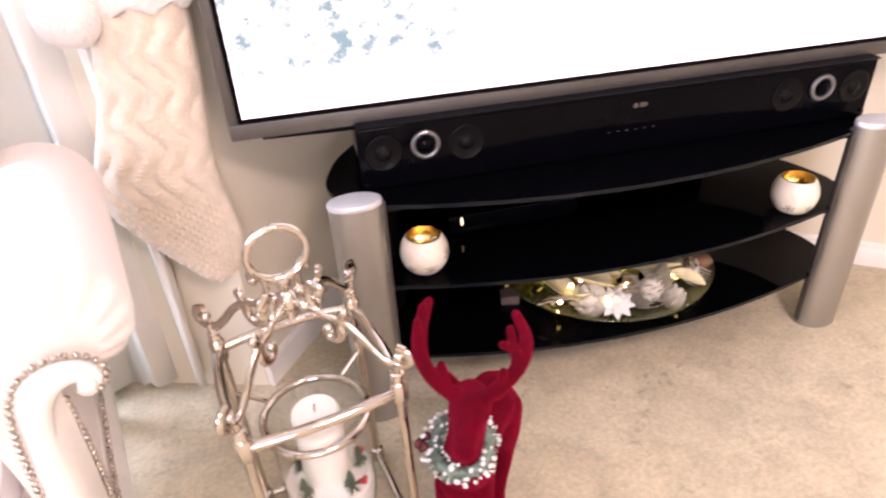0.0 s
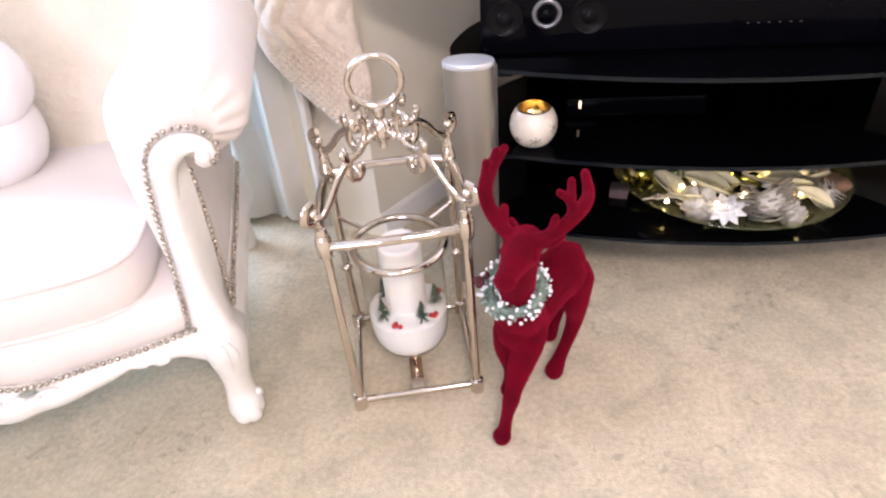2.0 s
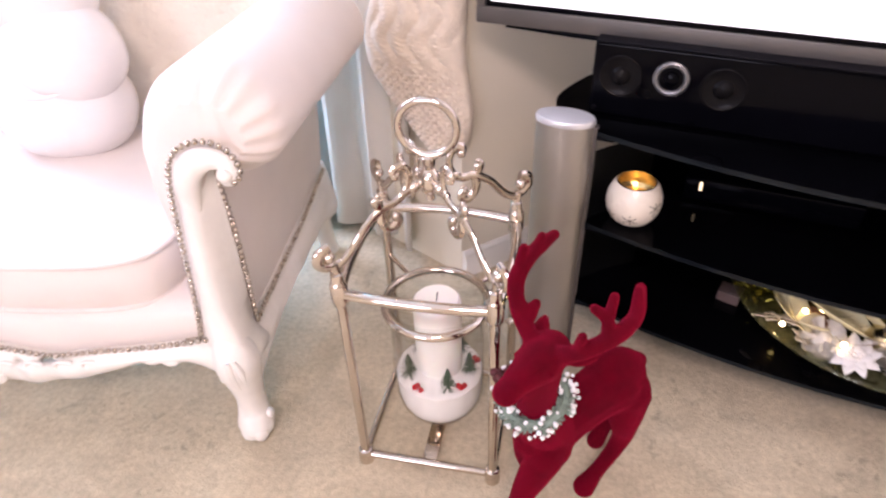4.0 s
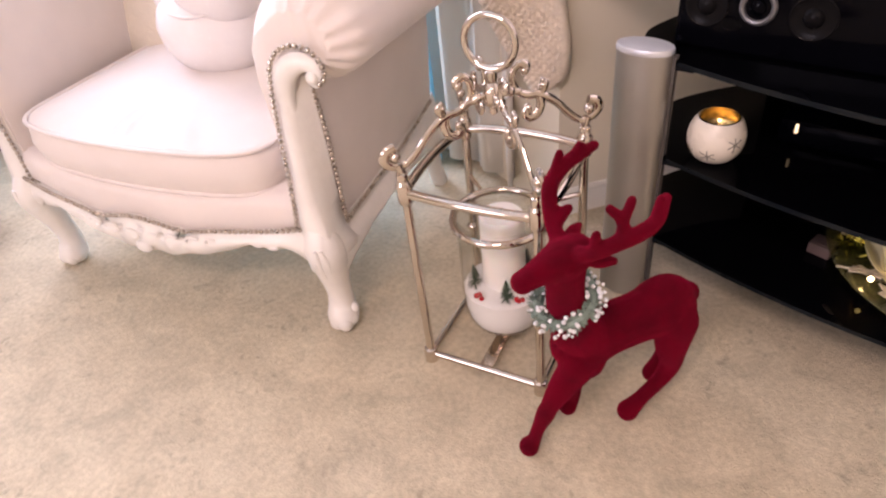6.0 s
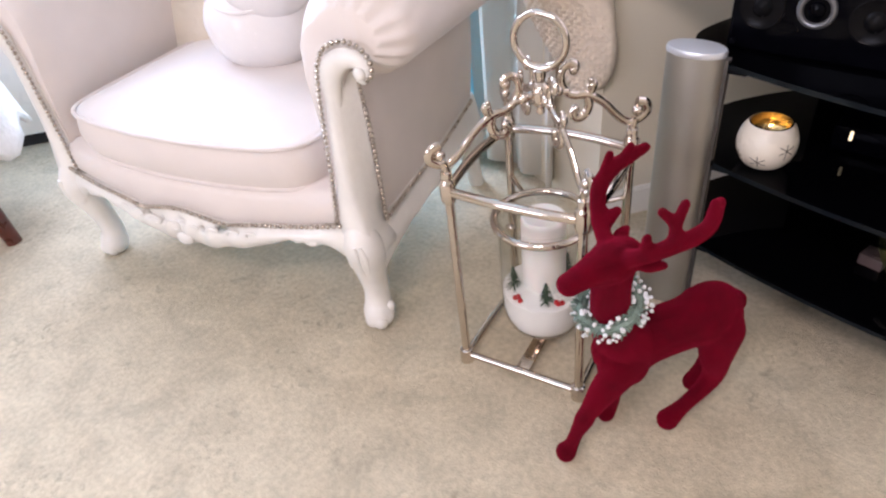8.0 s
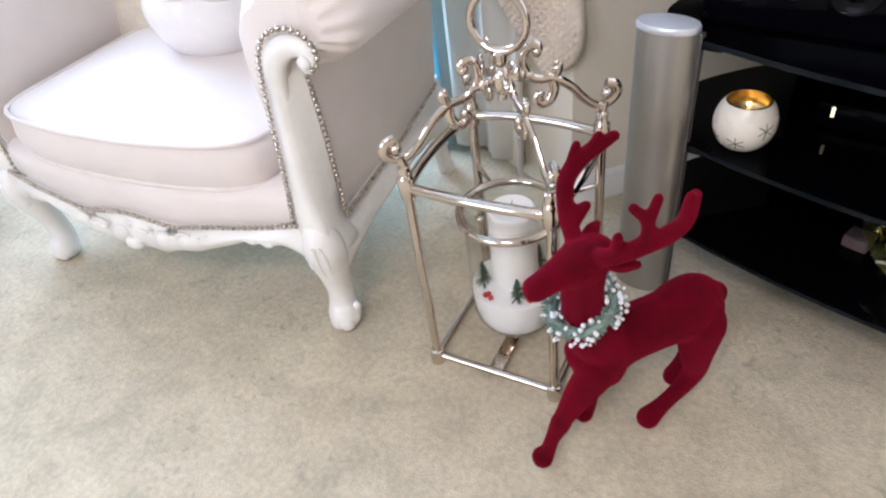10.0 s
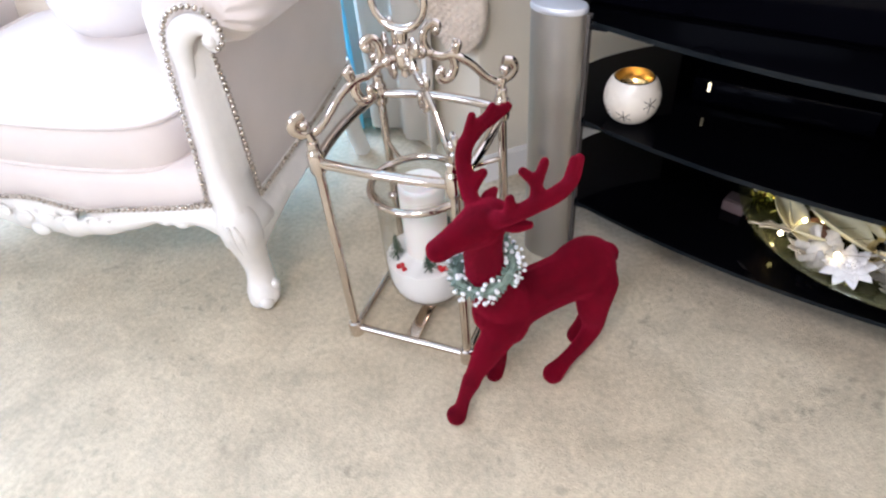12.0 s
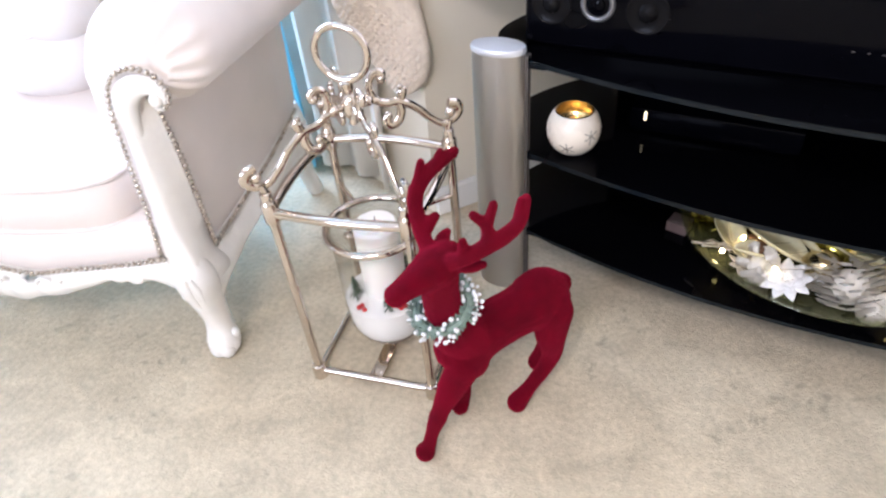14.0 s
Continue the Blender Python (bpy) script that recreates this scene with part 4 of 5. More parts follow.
def stag():
    """Forward is +x, the figure's left flank is +y."""
    bm = bmesh.new()

    def limb(pts, steps=6, seg=14):
        tube(bm, pts, 0.01, seg, steps)
        for p in (pts[0], pts[-1]):
            ball(bm, p[:3], p[3], 12, 8)
    c = 0.020
    # barrel, haunches, shoulders
    limb([(-0.086, c, 0.200, 0.035), (-0.064, c, 0.206, 0.046), (-0.03, c, 0.202, 0.0390), (0.03, c, 0.196, 0.0395), (0.068, c, 0.184, 0.0425), (0.084, c + 0.002, 0.188, 0.034)])
    ball(bm, (-0.068, c, 0.217), 0.043, 16, 12, (1.1, 0.88, 1.0))
    # neck and head, turned a little to the figure's left
    limb([(0.060, c, 0.192, 0.044), (0.083, 0.025, 0.230, 0.037), (0.099, 0.031, 0.275, 0.0290), (0.108, 0.040, 0.326, 0.0260), (0.110, 0.046, 0.366, 0.0260)])
    limb([(0.097, 0.045, 0.384, 0.0255), (0.116, 0.049, 0.383, 0.0285), (0.134, 0.053, 0.382, 0.0235), (0.158, 0.058, 0.380, 0.0175), (0.176, 0.062, 0.377, 0.0150)])
    ball(bm, (0.178, 0.0625, 0.377), 0.0155, 12, 8, (1, 1.08, 0.92))
    ball(bm, (0.128, 0.051, 0.370), 0.0195, 12, 8, (1.2, 0.95, 0.9))
    for sy in (-1, 1):
        ball(bm, (0.068, c + sy * 0.026, 0.176), 0.030, 14, 10, (0.9, 0.7, 1.25))
        ball(bm, (-0.080, c + sy * 0.025, 0.190), 0.034, 14, 10, (0.90, 0.64, 1.2))
        ball(bm, (0.128 - sy * 0.006, 0.052 + sy * 0.0235, 0.384), 0.0050, 8, 6)
    # legs
    limb([(0.085, c + 0.026, 0.170, 0.026), (0.108, 0.045, 0.135, 0.0215), (0.130, 0.046, 0.098, 0.0145), (0.137, 0.046, 0.083, 0.0148), (0.149, 0.046, 0.054, 0.0108), (0.157, 0.046, 0.028, 0.0118), (0.165, 0.046, 0.0155, 0.0165)])
    limb([(0.070, c - 0.024, 0.160, 0.026), (0.070, c - 0.028, 0.115, 0.0205), (0.066, 0.000, 0.070, 0.0145), (0.066, -0.002, 0.032, 0.0125), (0.074, -0.001, 0.0145, 0.0150)])
    limb([(-0.078, c + 0.020, 0.190, 0.034), (-0.073, c + 0.026, 0.146, 0.0255), (-0.077, 0.046, 0.104, 0.0175), (-0.064, 0.046, 0.074, 0.0135), (-0.034, 0.045, 0.040, 0.0122), (-0.010, 0.045, 0.0170, 0.0175)])
    limb([(-0.084, c - 0.018, 0.184, 0.033), (-0.092, c - 0.024, 0.134, 0.026), (-0.108, -0.004, 0.090, 0.0170), (-0.100, -0.008, 0.048, 0.0130), (-0.088, -0.010, 0.0160, 0.0155)])
    limb([(-0.100, c, 0.230, 0.014), (-0.115, c, 0.221, 0.011), (-0.123, c, 0.205, 0.006)])
    # right antler: beam, brow tine, upper tines
    limb([(0.114, 0.036, 0.396, 0.0115), (0.112, 0.008, 0.411, 0.0105), (0.106, -0.013, 0.430, 0.0108), (0.098, -0.023, 0.450, 0.0112), (0.076, -0.030, 0.466, 0.0105), (0.052, -0.033, 0.474, 0.0092), (0.034, -0.033, 0.481, 0.0070)], 5, 10)
    limb([(0.110, 0.014, 0.409, 0.0085), (0.097, 0.006, 0.418, 0.0092), (0.086, 0.001, 0.420, 0.0068)], 3, 8)
    limb([(0.096, -0.023, 0.452, 0.0085), (0.090, -0.028, 0.468, 0.0070), (0.084, -0.030, 0.484, 0.0060)], 4, 8)
    limb([(0.066, -0.031, 0.470, 0.0080), (0.054, -0.034, 0.486, 0.0062)], 3, 8)
    # left antler
    limb([(0.106, 0.064, 0.396, 0.0115), (0.092, 0.088, 0.415, 0.0105), (0.072, 0.103, 0.433, 0.0108), (0.046, 0.105, 0.440, 0.0105), (0.022, 0.098, 0.446, 0.0092), (0.001, 0.080, 0.459, 0.0070)], 5, 10)
    limb([(0.095, 0.083, 0.412, 0.0080), (0.096, 0.089, 0.441, 0.0062)], 3, 8)
    limb([(0.070, 0.102, 0.434, 0.0088), (0.066, 0.094, 0.454, 0.0078), (0.077, 0.083, 0.468, 0.0062)], 4, 8)
    limb([(0.065, 0.094, 0.455, 0.0075), (0.051, 0.086, 0.474, 0.0062)], 3, 8)
    limb([(0.026, 0.099, 0.446, 0.0078), (0.012, 0.086, 0.464, 0.0062)], 3, 8)
    # ears
    limb([(0.096, 0.064, 0.388, 0.008), (0.082, 0.078, 0.390, 0.0105), (0.068, 0.087, 0.391, 0.0055)], 4, 10)
    limb([(0.100, 0.030, 0.388, 0.008), (0.085, 0.014, 0.390, 0.0105), (0.072, 0.004, 0.391, 0.0055)], 4, 10)
    ob = part("stag_figure", bm, FLOCK, m=DM)
    rm = ob.modifiers.new("blend", "REMESH")
    rm.mode, rm.voxel_size, rm.use_smooth_shade = "VOXEL", 0.0028, True
    sm = ob.modifiers.new("soften", "SMOOTH")
    sm.factor, sm.iterations = 0.5, 4
    return tagged(ob, "crimson flocked standing stag figure with branched antlers on carpet", "figurine")


stag()
wreath = thing("neck_wreath", "frosted green wreath with white beads round the stag's neck", "wreath", DM @ pose(0.101, 0.029, 0.291, 0, 27, 12))
rng = random.Random(5)
bm = bmesh.new()
torus(bm, (0, 0, 0), 0.039, 0.0075, seg=40, sub=8)
part("core", bm, FROST, wreath)
bm = bmesh.new()
for i in range(420):
    a, b = rng.uniform(0, 2 * math.pi), rng.uniform(0, 2 * math.pi)
    o = Vector((math.cos(a), math.sin(a), 0))
    d = (o * math.cos(b) + Vector((0, 0, 1)) * math.sin(b) + Vector((-math.sin(a), math.cos(a), 0)) * rng.uniform(-0.7, 0.7)).normalized()
    p = o * 0.039 + d * 0.005
    s = d.orthogonal().normalized()
    s = (s * math.cos(i) + d.cross(s) * math.sin(i)) * rng.uniform(0.0018, 0.0032)
    L = rng.uniform(0.008, 0.015)
    q = [bm.verts.new(v) for v in (p, p + d * L * 0.55 + s, p + d * L, p + d * L * 0.55 - s)]
    bm.faces.new(q)
tagged(part("leaves", bm, FROST, wreath, smooth=False), kind="stuff")
MAROON = mat("maroon_cone", (0.10, 0.015, 0.02), 0.6, dark=0.5, scale=80)
bm = bmesh.new()
for q in range(7):
    ball(bm, (0.010 * math.cos(q * 2.4), -0.054 + 0.006 * math.sin(q * 1.7), 0.004 + 0.008 * math.sin(q * 2.9)), 0.0062, 8, 6)
part("berry_sprig", bm, MAROON, wreath, "dark maroon berry sprig")
bead = None
for i in range(150):
    a, b = rng.uniform(0, 2 * math.pi), rng.uniform(-1.5, 3.2)
    o = Vector((math.cos(a), math.sin(a), 0))
    d = o * math.cos(b) + Vector((0, 0, 1)) * math.sin(b)
    p = o * 0.039 + d * rng.uniform(0.012, 0.0185)
    if bead is None:
        bm = bmesh.new()
        ball(bm, (0, 0, 0), 0.0029, 8, 6)
        ob = part("bead", bm, PEARL, wreath, m=Matrix.Translation(p))
        bead = ob.data
    else:
        ob = new("bead", bead)
        ob.parent = wreath
        ob.matrix_basis = Matrix.Translation(p) @ Matrix.Scale(rng.uniform(0.7, 1.25), 4)

# ---- carved armchair ----
CM = pose(-0.7355, -0.502, 0, 0, 0, 15.6)
chair = thing("armchair", "ivory carved armchair with oyster velvet upholstery and nailhead trim", "armchair", CM)


def bow(u):
    """How far the seat front stands forward of the corners."""
    return -0.012 - 0.045 * max(0.0, 1 - (u / 0.31) ** 2)


def rail_top(u):
    a = abs(u)
    return 0.233 + 0.015 * (a / 0.31) ** 2.2 + 0.010 * math.exp(-(u / 0.05) ** 2) - 0.007 * math.exp(-((a - 0.10) / 0.04) ** 2)


def rail_low(u):
    a = abs(u)
    z = 0.160 + 0.050 * min(1.0, a / 0.215) ** 2.0
    z -= 0.012 * math.exp(-((a - 0.252) / 0.016) ** 2) + 0.006 * math.exp(-((a - 0.225) / 0.009) ** 2)
    z += 0.004 * math.sin(a * 90) * math.exp(-(a / 0.12) ** 2)
    if a > 0.262:
        z -= 0.052 * ((a - 0.262) / 0.058) ** 1.4
    return z


# front rail, pierced near the middle
bm = bmesh.new()
cols, rows = 124, 12
holes = [(-0.085, 0.214, 0.013, 0.006), (-0.045, 0.209, 0.010, 0.007), (0.0, 0.217, 0.009, 0.006), (0.045, 0.209, 0.010, 0.007), (0.085, 0.214, 0.013, 0.006)]
grid = []
for j in range(rows + 1):
    v = j / rows
    line = []
    for i in range(cols + 1):
        u = -0.325 + 0.65 * i / cols
        z = rail_low(u) + (rail_top(u) - 0.002 - rail_low(u)) * v
        puff = 0.010 * math.sin(math.pi * min(1, v * 1.15)) + 0.004 * math.sin(u * 130) * math.sin(math.pi * v) * math.exp(-(u / 0.16) ** 4)
        line.append(bm.verts.new((u, bow(u) - 0.012 - puff, z)))
    grid.append(line)
for r0, r1 in zip(grid, grid[1:]):
    for i in range(cols):
        c = (r0[i].co + r1[i + 1].co) / 2
        if not any(((c.x - hx) / hw) ** 2 + ((c.z - hz) / hh) ** 2 < 1 for hx, hz, hw, hh in holes):
            bm.faces.new((r0[i], r0[i + 1], r1[i + 1], r1[i]))
WIDE = Matrix.Translation((-0.018, 0.016, 0)) @ Matrix.Diagonal((1.12, 1, 1, 1))
rail = part("front_rail", bm, FRAME, chair, "carved and pierced ivory rail", m=WIDE)
mod = rail.modifiers.new("thickness", "SOLIDIFY")
mod.thickness, mod.offset = 0.022, -1
for s in (-1, 1):
    for u0, k in ((0.022, 1), (0.066, 1), (0.108, 1), (0.145, 0.8)):
        pts = []
        for q in range(15):
            a = q / 14 * 4.6 + 0.6
            r = (0.016 - 0.0075 * q / 14) * k
            u = s * (u0 + r * math.cos(a))
            pts.append((u, bow(u) - 0.0195, 0.199 + 0.012 * (u0 / 0.15) + r * 0.75 * math.sin(a), 0.0036 * k * (1 - 0.25 * q / 14)))
        bm = bmesh.new()
        tube(bm, pts, 0.004, 8, 2)
        part("carved_scroll", bm, FRAME, rail)
    for u0 in (0.252, 0.228):
        u = s * u0
        bm = bmesh.new()
        ball(bm, (u, bow(u) - 0.015, rail_low(u) + 0.012), 0.011, 10, 8, (1.2, 0.7, 0.8))
        part("carved_boss", bm, FRAME, rail)
bm = bmesh.new()
ball(bm, (0, bow(0) - 0.024, 0.180), 0.015, 12, 8, (1.2, 0.6, 0.9))
part("carved_shell", bm, FRAME, rail)

# upholstered seat base
bm = bmesh.new()
lines = []
for i in range(41):
    u = -0.305 + 0.61 * i / 40
    f = bow(u)
    lines.append([Vector((u, f + 0.004, rail_top(u) - 0.012)), Vector((u, f - 0.006, rail_top(u) + 0.004)), Vector((u, f - 0.006, 0.285)), Vector((u, f + 0.002, 0.300)), Vector((u, f + 0.02, 0.307)), Vector((u, 0.44, 0.307)), Vector((u, 0.44, 0.215)), Vector((u, 0.10, 0.215))])
ring_loft(bm, lines)
part("seat_base", bm, VELVET, chair, m=WIDE)


# seat cushion with piping
def cushion_outline(inset, n=260):
    out = []
    dense = 6000
    for k in range(dense):
        a = 2 * math.pi * k / dense
        ca, sa = math.cos(a), math.sin(a)
        e = 0.24
        x = (0.276 - inset) * math.copysign(abs(ca) ** e, ca)
        y = 0.205 + (0.205 - inset) * math.copysign(abs(sa) ** e, sa)
        if sa < 0:
            y += (bow(x) + 0.012) * min(1, -sa * 1.6) * 0.95
        out.append((x, y))
    # even steps along the outline
    p = np.array(out + out[:1])
    run = np.concatenate(([0.0], np.cumsum(np.hypot(*np.diff(p, axis=0).T))))
    at = np.linspace(0, run[-1], n, endpoint=False)
    return list(zip(np.interp(at, run, p[:, 0]).tolist(), np.interp(at, run, p[:, 1]).tolist()))


bm = bmesh.new()
layers = [(0.020, 0.300), (0.006, 0.304), (0.0, 0.314), (-0.006, 0.345), (0.0, 0.382), (0.005, 0.391)]
for f in (0.03, 0.06, 0.10, 0.15, 0.21, 0.28, 0.4, 0.6, 0.8, 0.96):
    layers.append((0.005 + 0.195 * f, 0.391 + 0.032 * (1 - (1 - f) ** 2.2)))
rings = []
for inset, z in layers:
    ring = []
    for x, y in cushion_outline(inset):
        crease = 0.0
        if z > 0.385 and y < 0.12:
            q = x * 120 + 5 * math.sin(x * 17) + 30 * max(0.0, y + 0.05) * math.sin(x * 9)
            crease = 0.0042 * math.sin(q) * (0.55 + 0.45 * math.sin(x * 41 + 2)) * math.exp(-((y - 0.005) / 0.040) ** 2)
        ring.append(Vector((x, y, z + crease + (0.003 * noise.noise(Vector((x * 7, y * 7, 0))) if z > 0.39 else 0))))
    rings.append(ring)
ring_loft(bm, rings)
cush = part("seat_cushion", bm, VELVET, chair, "plump oyster velvet box cushion", m=Matrix.Translation((-0.015, 0, 0)) @ Matrix.Diagonal((1.06, 1, 1, 1)))
bm = bmesh.new()
for inset, z in ((-0.001, 0.389), (0.004, 0.305)):
    tube(bm, [(x, y, z) for x, y in cushion_outline(inset, 160)], 0.0046, 8, 1, True)
part("piping", bm, PIPING, cush)

# rolled arms; OUT sets each side of the frame out from the seat
OUT = {1: pose(0.026, 0.026, 0), -1: pose(-0.060, 0.026, 0)}
AC, AR = (0.370, 0.576), 0.088


def arm_profile(w):
    """Section of the arm at depth w: list of (u, z)."""
    front = max(0.0, 1 - w / 0.055)
    lift = -0.02 * (w / 0.6)
    pr = [(0.292, 0.225), (0.288, 0.33), (0.282, 0.43), (0.275, 0.51)]
    for k in range(61):
        a = math.radians(190 - k * 292 / 60)
        wide = 1.0 + 0.12 * max(0.0, -math.cos(a))
        R = AR * (1 + 0.046 * min(1.0, max(0.0, (k - 12) / 8)) * math.sin(k * 1.35 + 0.6 * math.sin(k * 0.7)) * math.exp(-((w - 0.010) / 0.034) ** 2))
        pr.append((AC[0] + R * wide * math.cos(a), AC[1] + lift + R * math.sin(a) * (1.0 if a > 0 else 0.74)))
    pr += [(0.352, 0.490), (0.350, 0.40), (0.343, 0.31), (0.334, 0.215)]
    out = []
    for k, (u, z) in enumerate(pr):
        c = Vector((AC[0], AC[1])) if 3 <= k <= 64 else Vector((0.32, z))
        d = Vector((u, z)) - c
        grip = max(0.0, min(1.0, (k - 3) / 9)) if k <= 64 else 0.0
        ins = (0.008 + 0.030 * grip) * front ** 2.2
        q = c + d * (1 - ins / max(0.03, d.length))
        out.append((q.x, q.y))
    return out


for s in (-1, 1):
    bm = bmesh.new()
    ws = [-0.041, -0.039, -0.034, -0.027, -0.018, -0.008, 0.005, 0.020, 0.035, 0.055, 0.08, 0.14, 0.22, 0.30, 0.38, 0.455]
    rings = [[Vector((s * u, w + 0.024 * (w < 0.4), z)) for u, z in arm_profile(max(0.0, w + 0.041))] for w in ws]
    ring_loft(bm, rings)
    arm_ob = part("rolled_arm", bm, VELVET, chair, "velvet rolled arm gathered in pleats", m=OUT[s], crease=70)
    # carved facing post running into the cabriole leg
    bm = bmesh.new()
    # height, inner edge, front ridge, outer edge, front depth, back depth
    sect = smooth_path([(0.165, 0.310, 0.352, 0.346, -0.030, 0.040), (0.190, 0.296, 0.360, 0.350, -0.037, 0.046), (0.225, 0.294, 0.357, 0.339, -0.037, 0.036), (0.27, 0.297, 0.349, 0.339, -0.035, 0.030), (0.33, 0.302, 0.340, 0.343, -0.032, 0.024), (0.40, 0.307, 0.339, 0.347, -0.030, 0.018), (0.47, 0.312, 0.342, 0.350, -0.028, 0.010), (0.525, 0.322, 0.346, 0.351, -0.027, 0.004)], 4)
    rings = []
    for z, ui, ur, uo, yf, yb in sect:
        uo += 0.008
        ring = [(ui, yb), (ui, yf + 0.006), (ui + 0.004, yf + 0.001), ((ui + ur) / 2, yf - 0.006), (ur - 0.007, yf - 0.004), (ur, yf + 0.004), ((ur + uo) / 2 + 0.001, (yf + yb) / 2), (uo + 0.002, yb - 0.004), (uo - 0.004, yb)]
        rings.append([Vector((s * u, y, z)) for u, y in ring])
    ring_loft(bm, rings)
    spine = [(0.325, 0.390, 0.0080), (0.327, 0.440, 0.0110), (0.330, 0.485, 0.0150), (0.334, 0.516, 0.0180), (0.342, 0.538, 0.0195), (0.361, 0.553, 0.0170), (0.381, 0.555, 0.0140), (0.396, 0.546, 0.0120), (0.399, 0.533, 0.0105), (0.390, 0.526, 0.0090), (0.383, 0.532, 0.007)]
    tube(bm, [(s * u, -0.012 - 0.012 * min(1.0, (z - 0.390) / 0.125), z, r) for u, z, r in spine], 0.02, 18, 6, flat=((0, 1, 0), 0.72))
    ball(bm, (s * 0.392, -0.032, 0.537), 0.0105, 12, 8, (1, 0.7, 1))
    part("arm_facing", bm, FRAME, chair, "ivory carved scroll facing", m=OUT[s], crease=60)
    bm = bmesh.new()
    leg = [(0.325, 0.000, 0.255, 0.014), (0.328, -0.010, 0.236, 0.027), (0.331, -0.012, 0.200, 0.036), (0.329, -0.004, 0.160, 0.0325), (0.326, 0.004, 0.116, 0.0265), (0.324, 0.009, 0.082, 0.0245), (0.323, 0.009, 0.054, 0.0265), (0.325, 0.002, 0.027, 0.0310), (0.326, -0.002, 0.006, 0.023)]
    tube(bm, [(s * u, w, z, r) for u, w, z, r in leg], 0.03, 18, 6)
    for du, dw, z, r in ((0.020, -0.014, 0.206, 0.017), (-0.014, -0.024, 0.203, 0.018), (0.029, 0.008, 0.047, 0.0100), (0.016, 0.000, 0.026, 0.0190), (-0.014, 0.000, 0.024, 0.0190), (0.012, -0.014, 0.020, 0.0170), (-0.008, -0.014, 0.019, 0.0170), (0.022, -0.006, 0.150, 0.014), (-0.012, -0.026, 0.172, 0.014)):
        ball(bm, (s * (0.326 + du * 0.8), dw, z), r, 12, 8, (1, 0.9, 1.1))
    # low-relief acanthus on the knee
    for k in (-1, 0, 1):
        tube(bm, [(s * (0.335 + 0.009 * k), -0.046 + 0.004 * abs(k), 0.222, 0.003), (s * (0.336 + 0.013 * k), -0.044 + 0.006 * abs(k), 0.196, 0.0065), (s * (0.334 + 0.009 * k), -0.034 + 0.005 * abs(k), 0.160, 0.0055), (s * 0.331, -0.022, 0.128, 0.002)], 0.004, 8, 4)
    part("front_leg", bm, FRAME, chair, "ivory carved cabriole leg", m=pose(s * 0.043 - 0.017, 0.014, 0))
    # side rail curving up from the front leg to the back
    bm = bmesh.new()
    top, low = [], []
    for k in range(25):
        w = -0.005 + 0.475 * k / 24
        zt = 0.226 + 0.046 * (max(0.0, w) / 0.45) ** 2
        zl = 0.120 + 0.048 * min(1, max(0, w) / 0.16) ** 0.6 - 0.04 * max(0, (w - 0.33) / 0.14) ** 2 + 0.003 * math.sin(w * 70) * (0.1 < w < 0.4)
        top.append((w, zt))
        low.append((w, zl))
    rings = []
    for (w, zt), (_, zl) in zip(top, low):
        h = zt - zl
        rings.append([Vector((s * 0.316, w, zl)), Vector((s * 0.338, w, zl + 0.001)), Vector((s * 0.354, w, zl + h * 0.14)), Vector((s * 0.360, w, zl + h * 0.32)), Vector((s * 0.355, w, zl + h * 0.55)), Vector((s * 0.346, w, zl + h * 0.82)), Vector((s * 0.339, w, zt)), Vector((s * 0.316, w, zt))])
    ring_loft(bm, rings)
    part("side_rail", bm, FRAME, chair, "ivory shaped side rail", m=OUT[s])
    bm = bmesh.new()
    tube(bm, [(s * 0.308, 0.455, 0.27, 0.034), (s * 0.308, 0.470, 0.17, 0.026), (s * 0.308, 0.500, 0.07, 0.021), (s * 0.308, 0.525, 0.004, 0.020)], 0.03, 14, 5)
    part("rear_leg", bm, FRAME, chair, m=OUT[s])
    # nailhead trim
    lines = []
    inner = [(0.268, 0.244), (0.284, 0.245), (0.291, 0.258), (0.298, 0.33), (0.303, 0.40), (0.308, 0.47), (0.313, 0.515), (0.320, 0.545), (0.335, 0.568), (0.357, 0.580), (0.381, 0.582), (0.402, 0.572), (0.413, 0.552), (0.410, 0.534), (0.398, 0.524)]
    lines.append([(s * u, -0.031 - 0.003 * (z < 0.3), z) for u, z in inner])
    lines.append([(s * 0.361, 0.006, 0.500), (s * 0.360, 0.017, 0.42), (s * 0.356, 0.025, 0.33), (s * 0.352, 0.031, 0.26), (s * 0.350, 0.036, 0.228)])
    lines.append([(s * 0.350, 0.036, 0.228), (s * 0.346, 0.15, 0.234), (s * 0.348, 0.29, 0.247), (s * 0.350, 0.44, 0.276)])
    bm = bmesh.new()
    for ln in lines:
        rows = smooth_path(ln, 12)
        run = 0.0
        last = rows[0]
        for p in rows[1:]:
            seglen = float(np.linalg.norm(p - last))
            while run <= seglen:
                q = last + (p - last) * (run / max(seglen, 1e-6))
                ball(bm, tuple(q), 0.0045, 8, 6)
                run += 0.0103
            run -= seglen
            last = p
    tagged(part("nailhead_trim", bm, NAIL, chair, "close row of aged nickel nailheads", m=OUT[s]), kind="stuff")
bm = bmesh.new()
u = -0.31
while u < 0.312:
    ball(bm, (u, bow(u) - 0.0165, rail_top(u) + 0.002), 0.0045, 8, 6)
    u += 0.0092
tagged(part("nailhead_trim", bm, NAIL, chair, "close row of aged nickel nailheads", m=WIDE), kind="stuff")
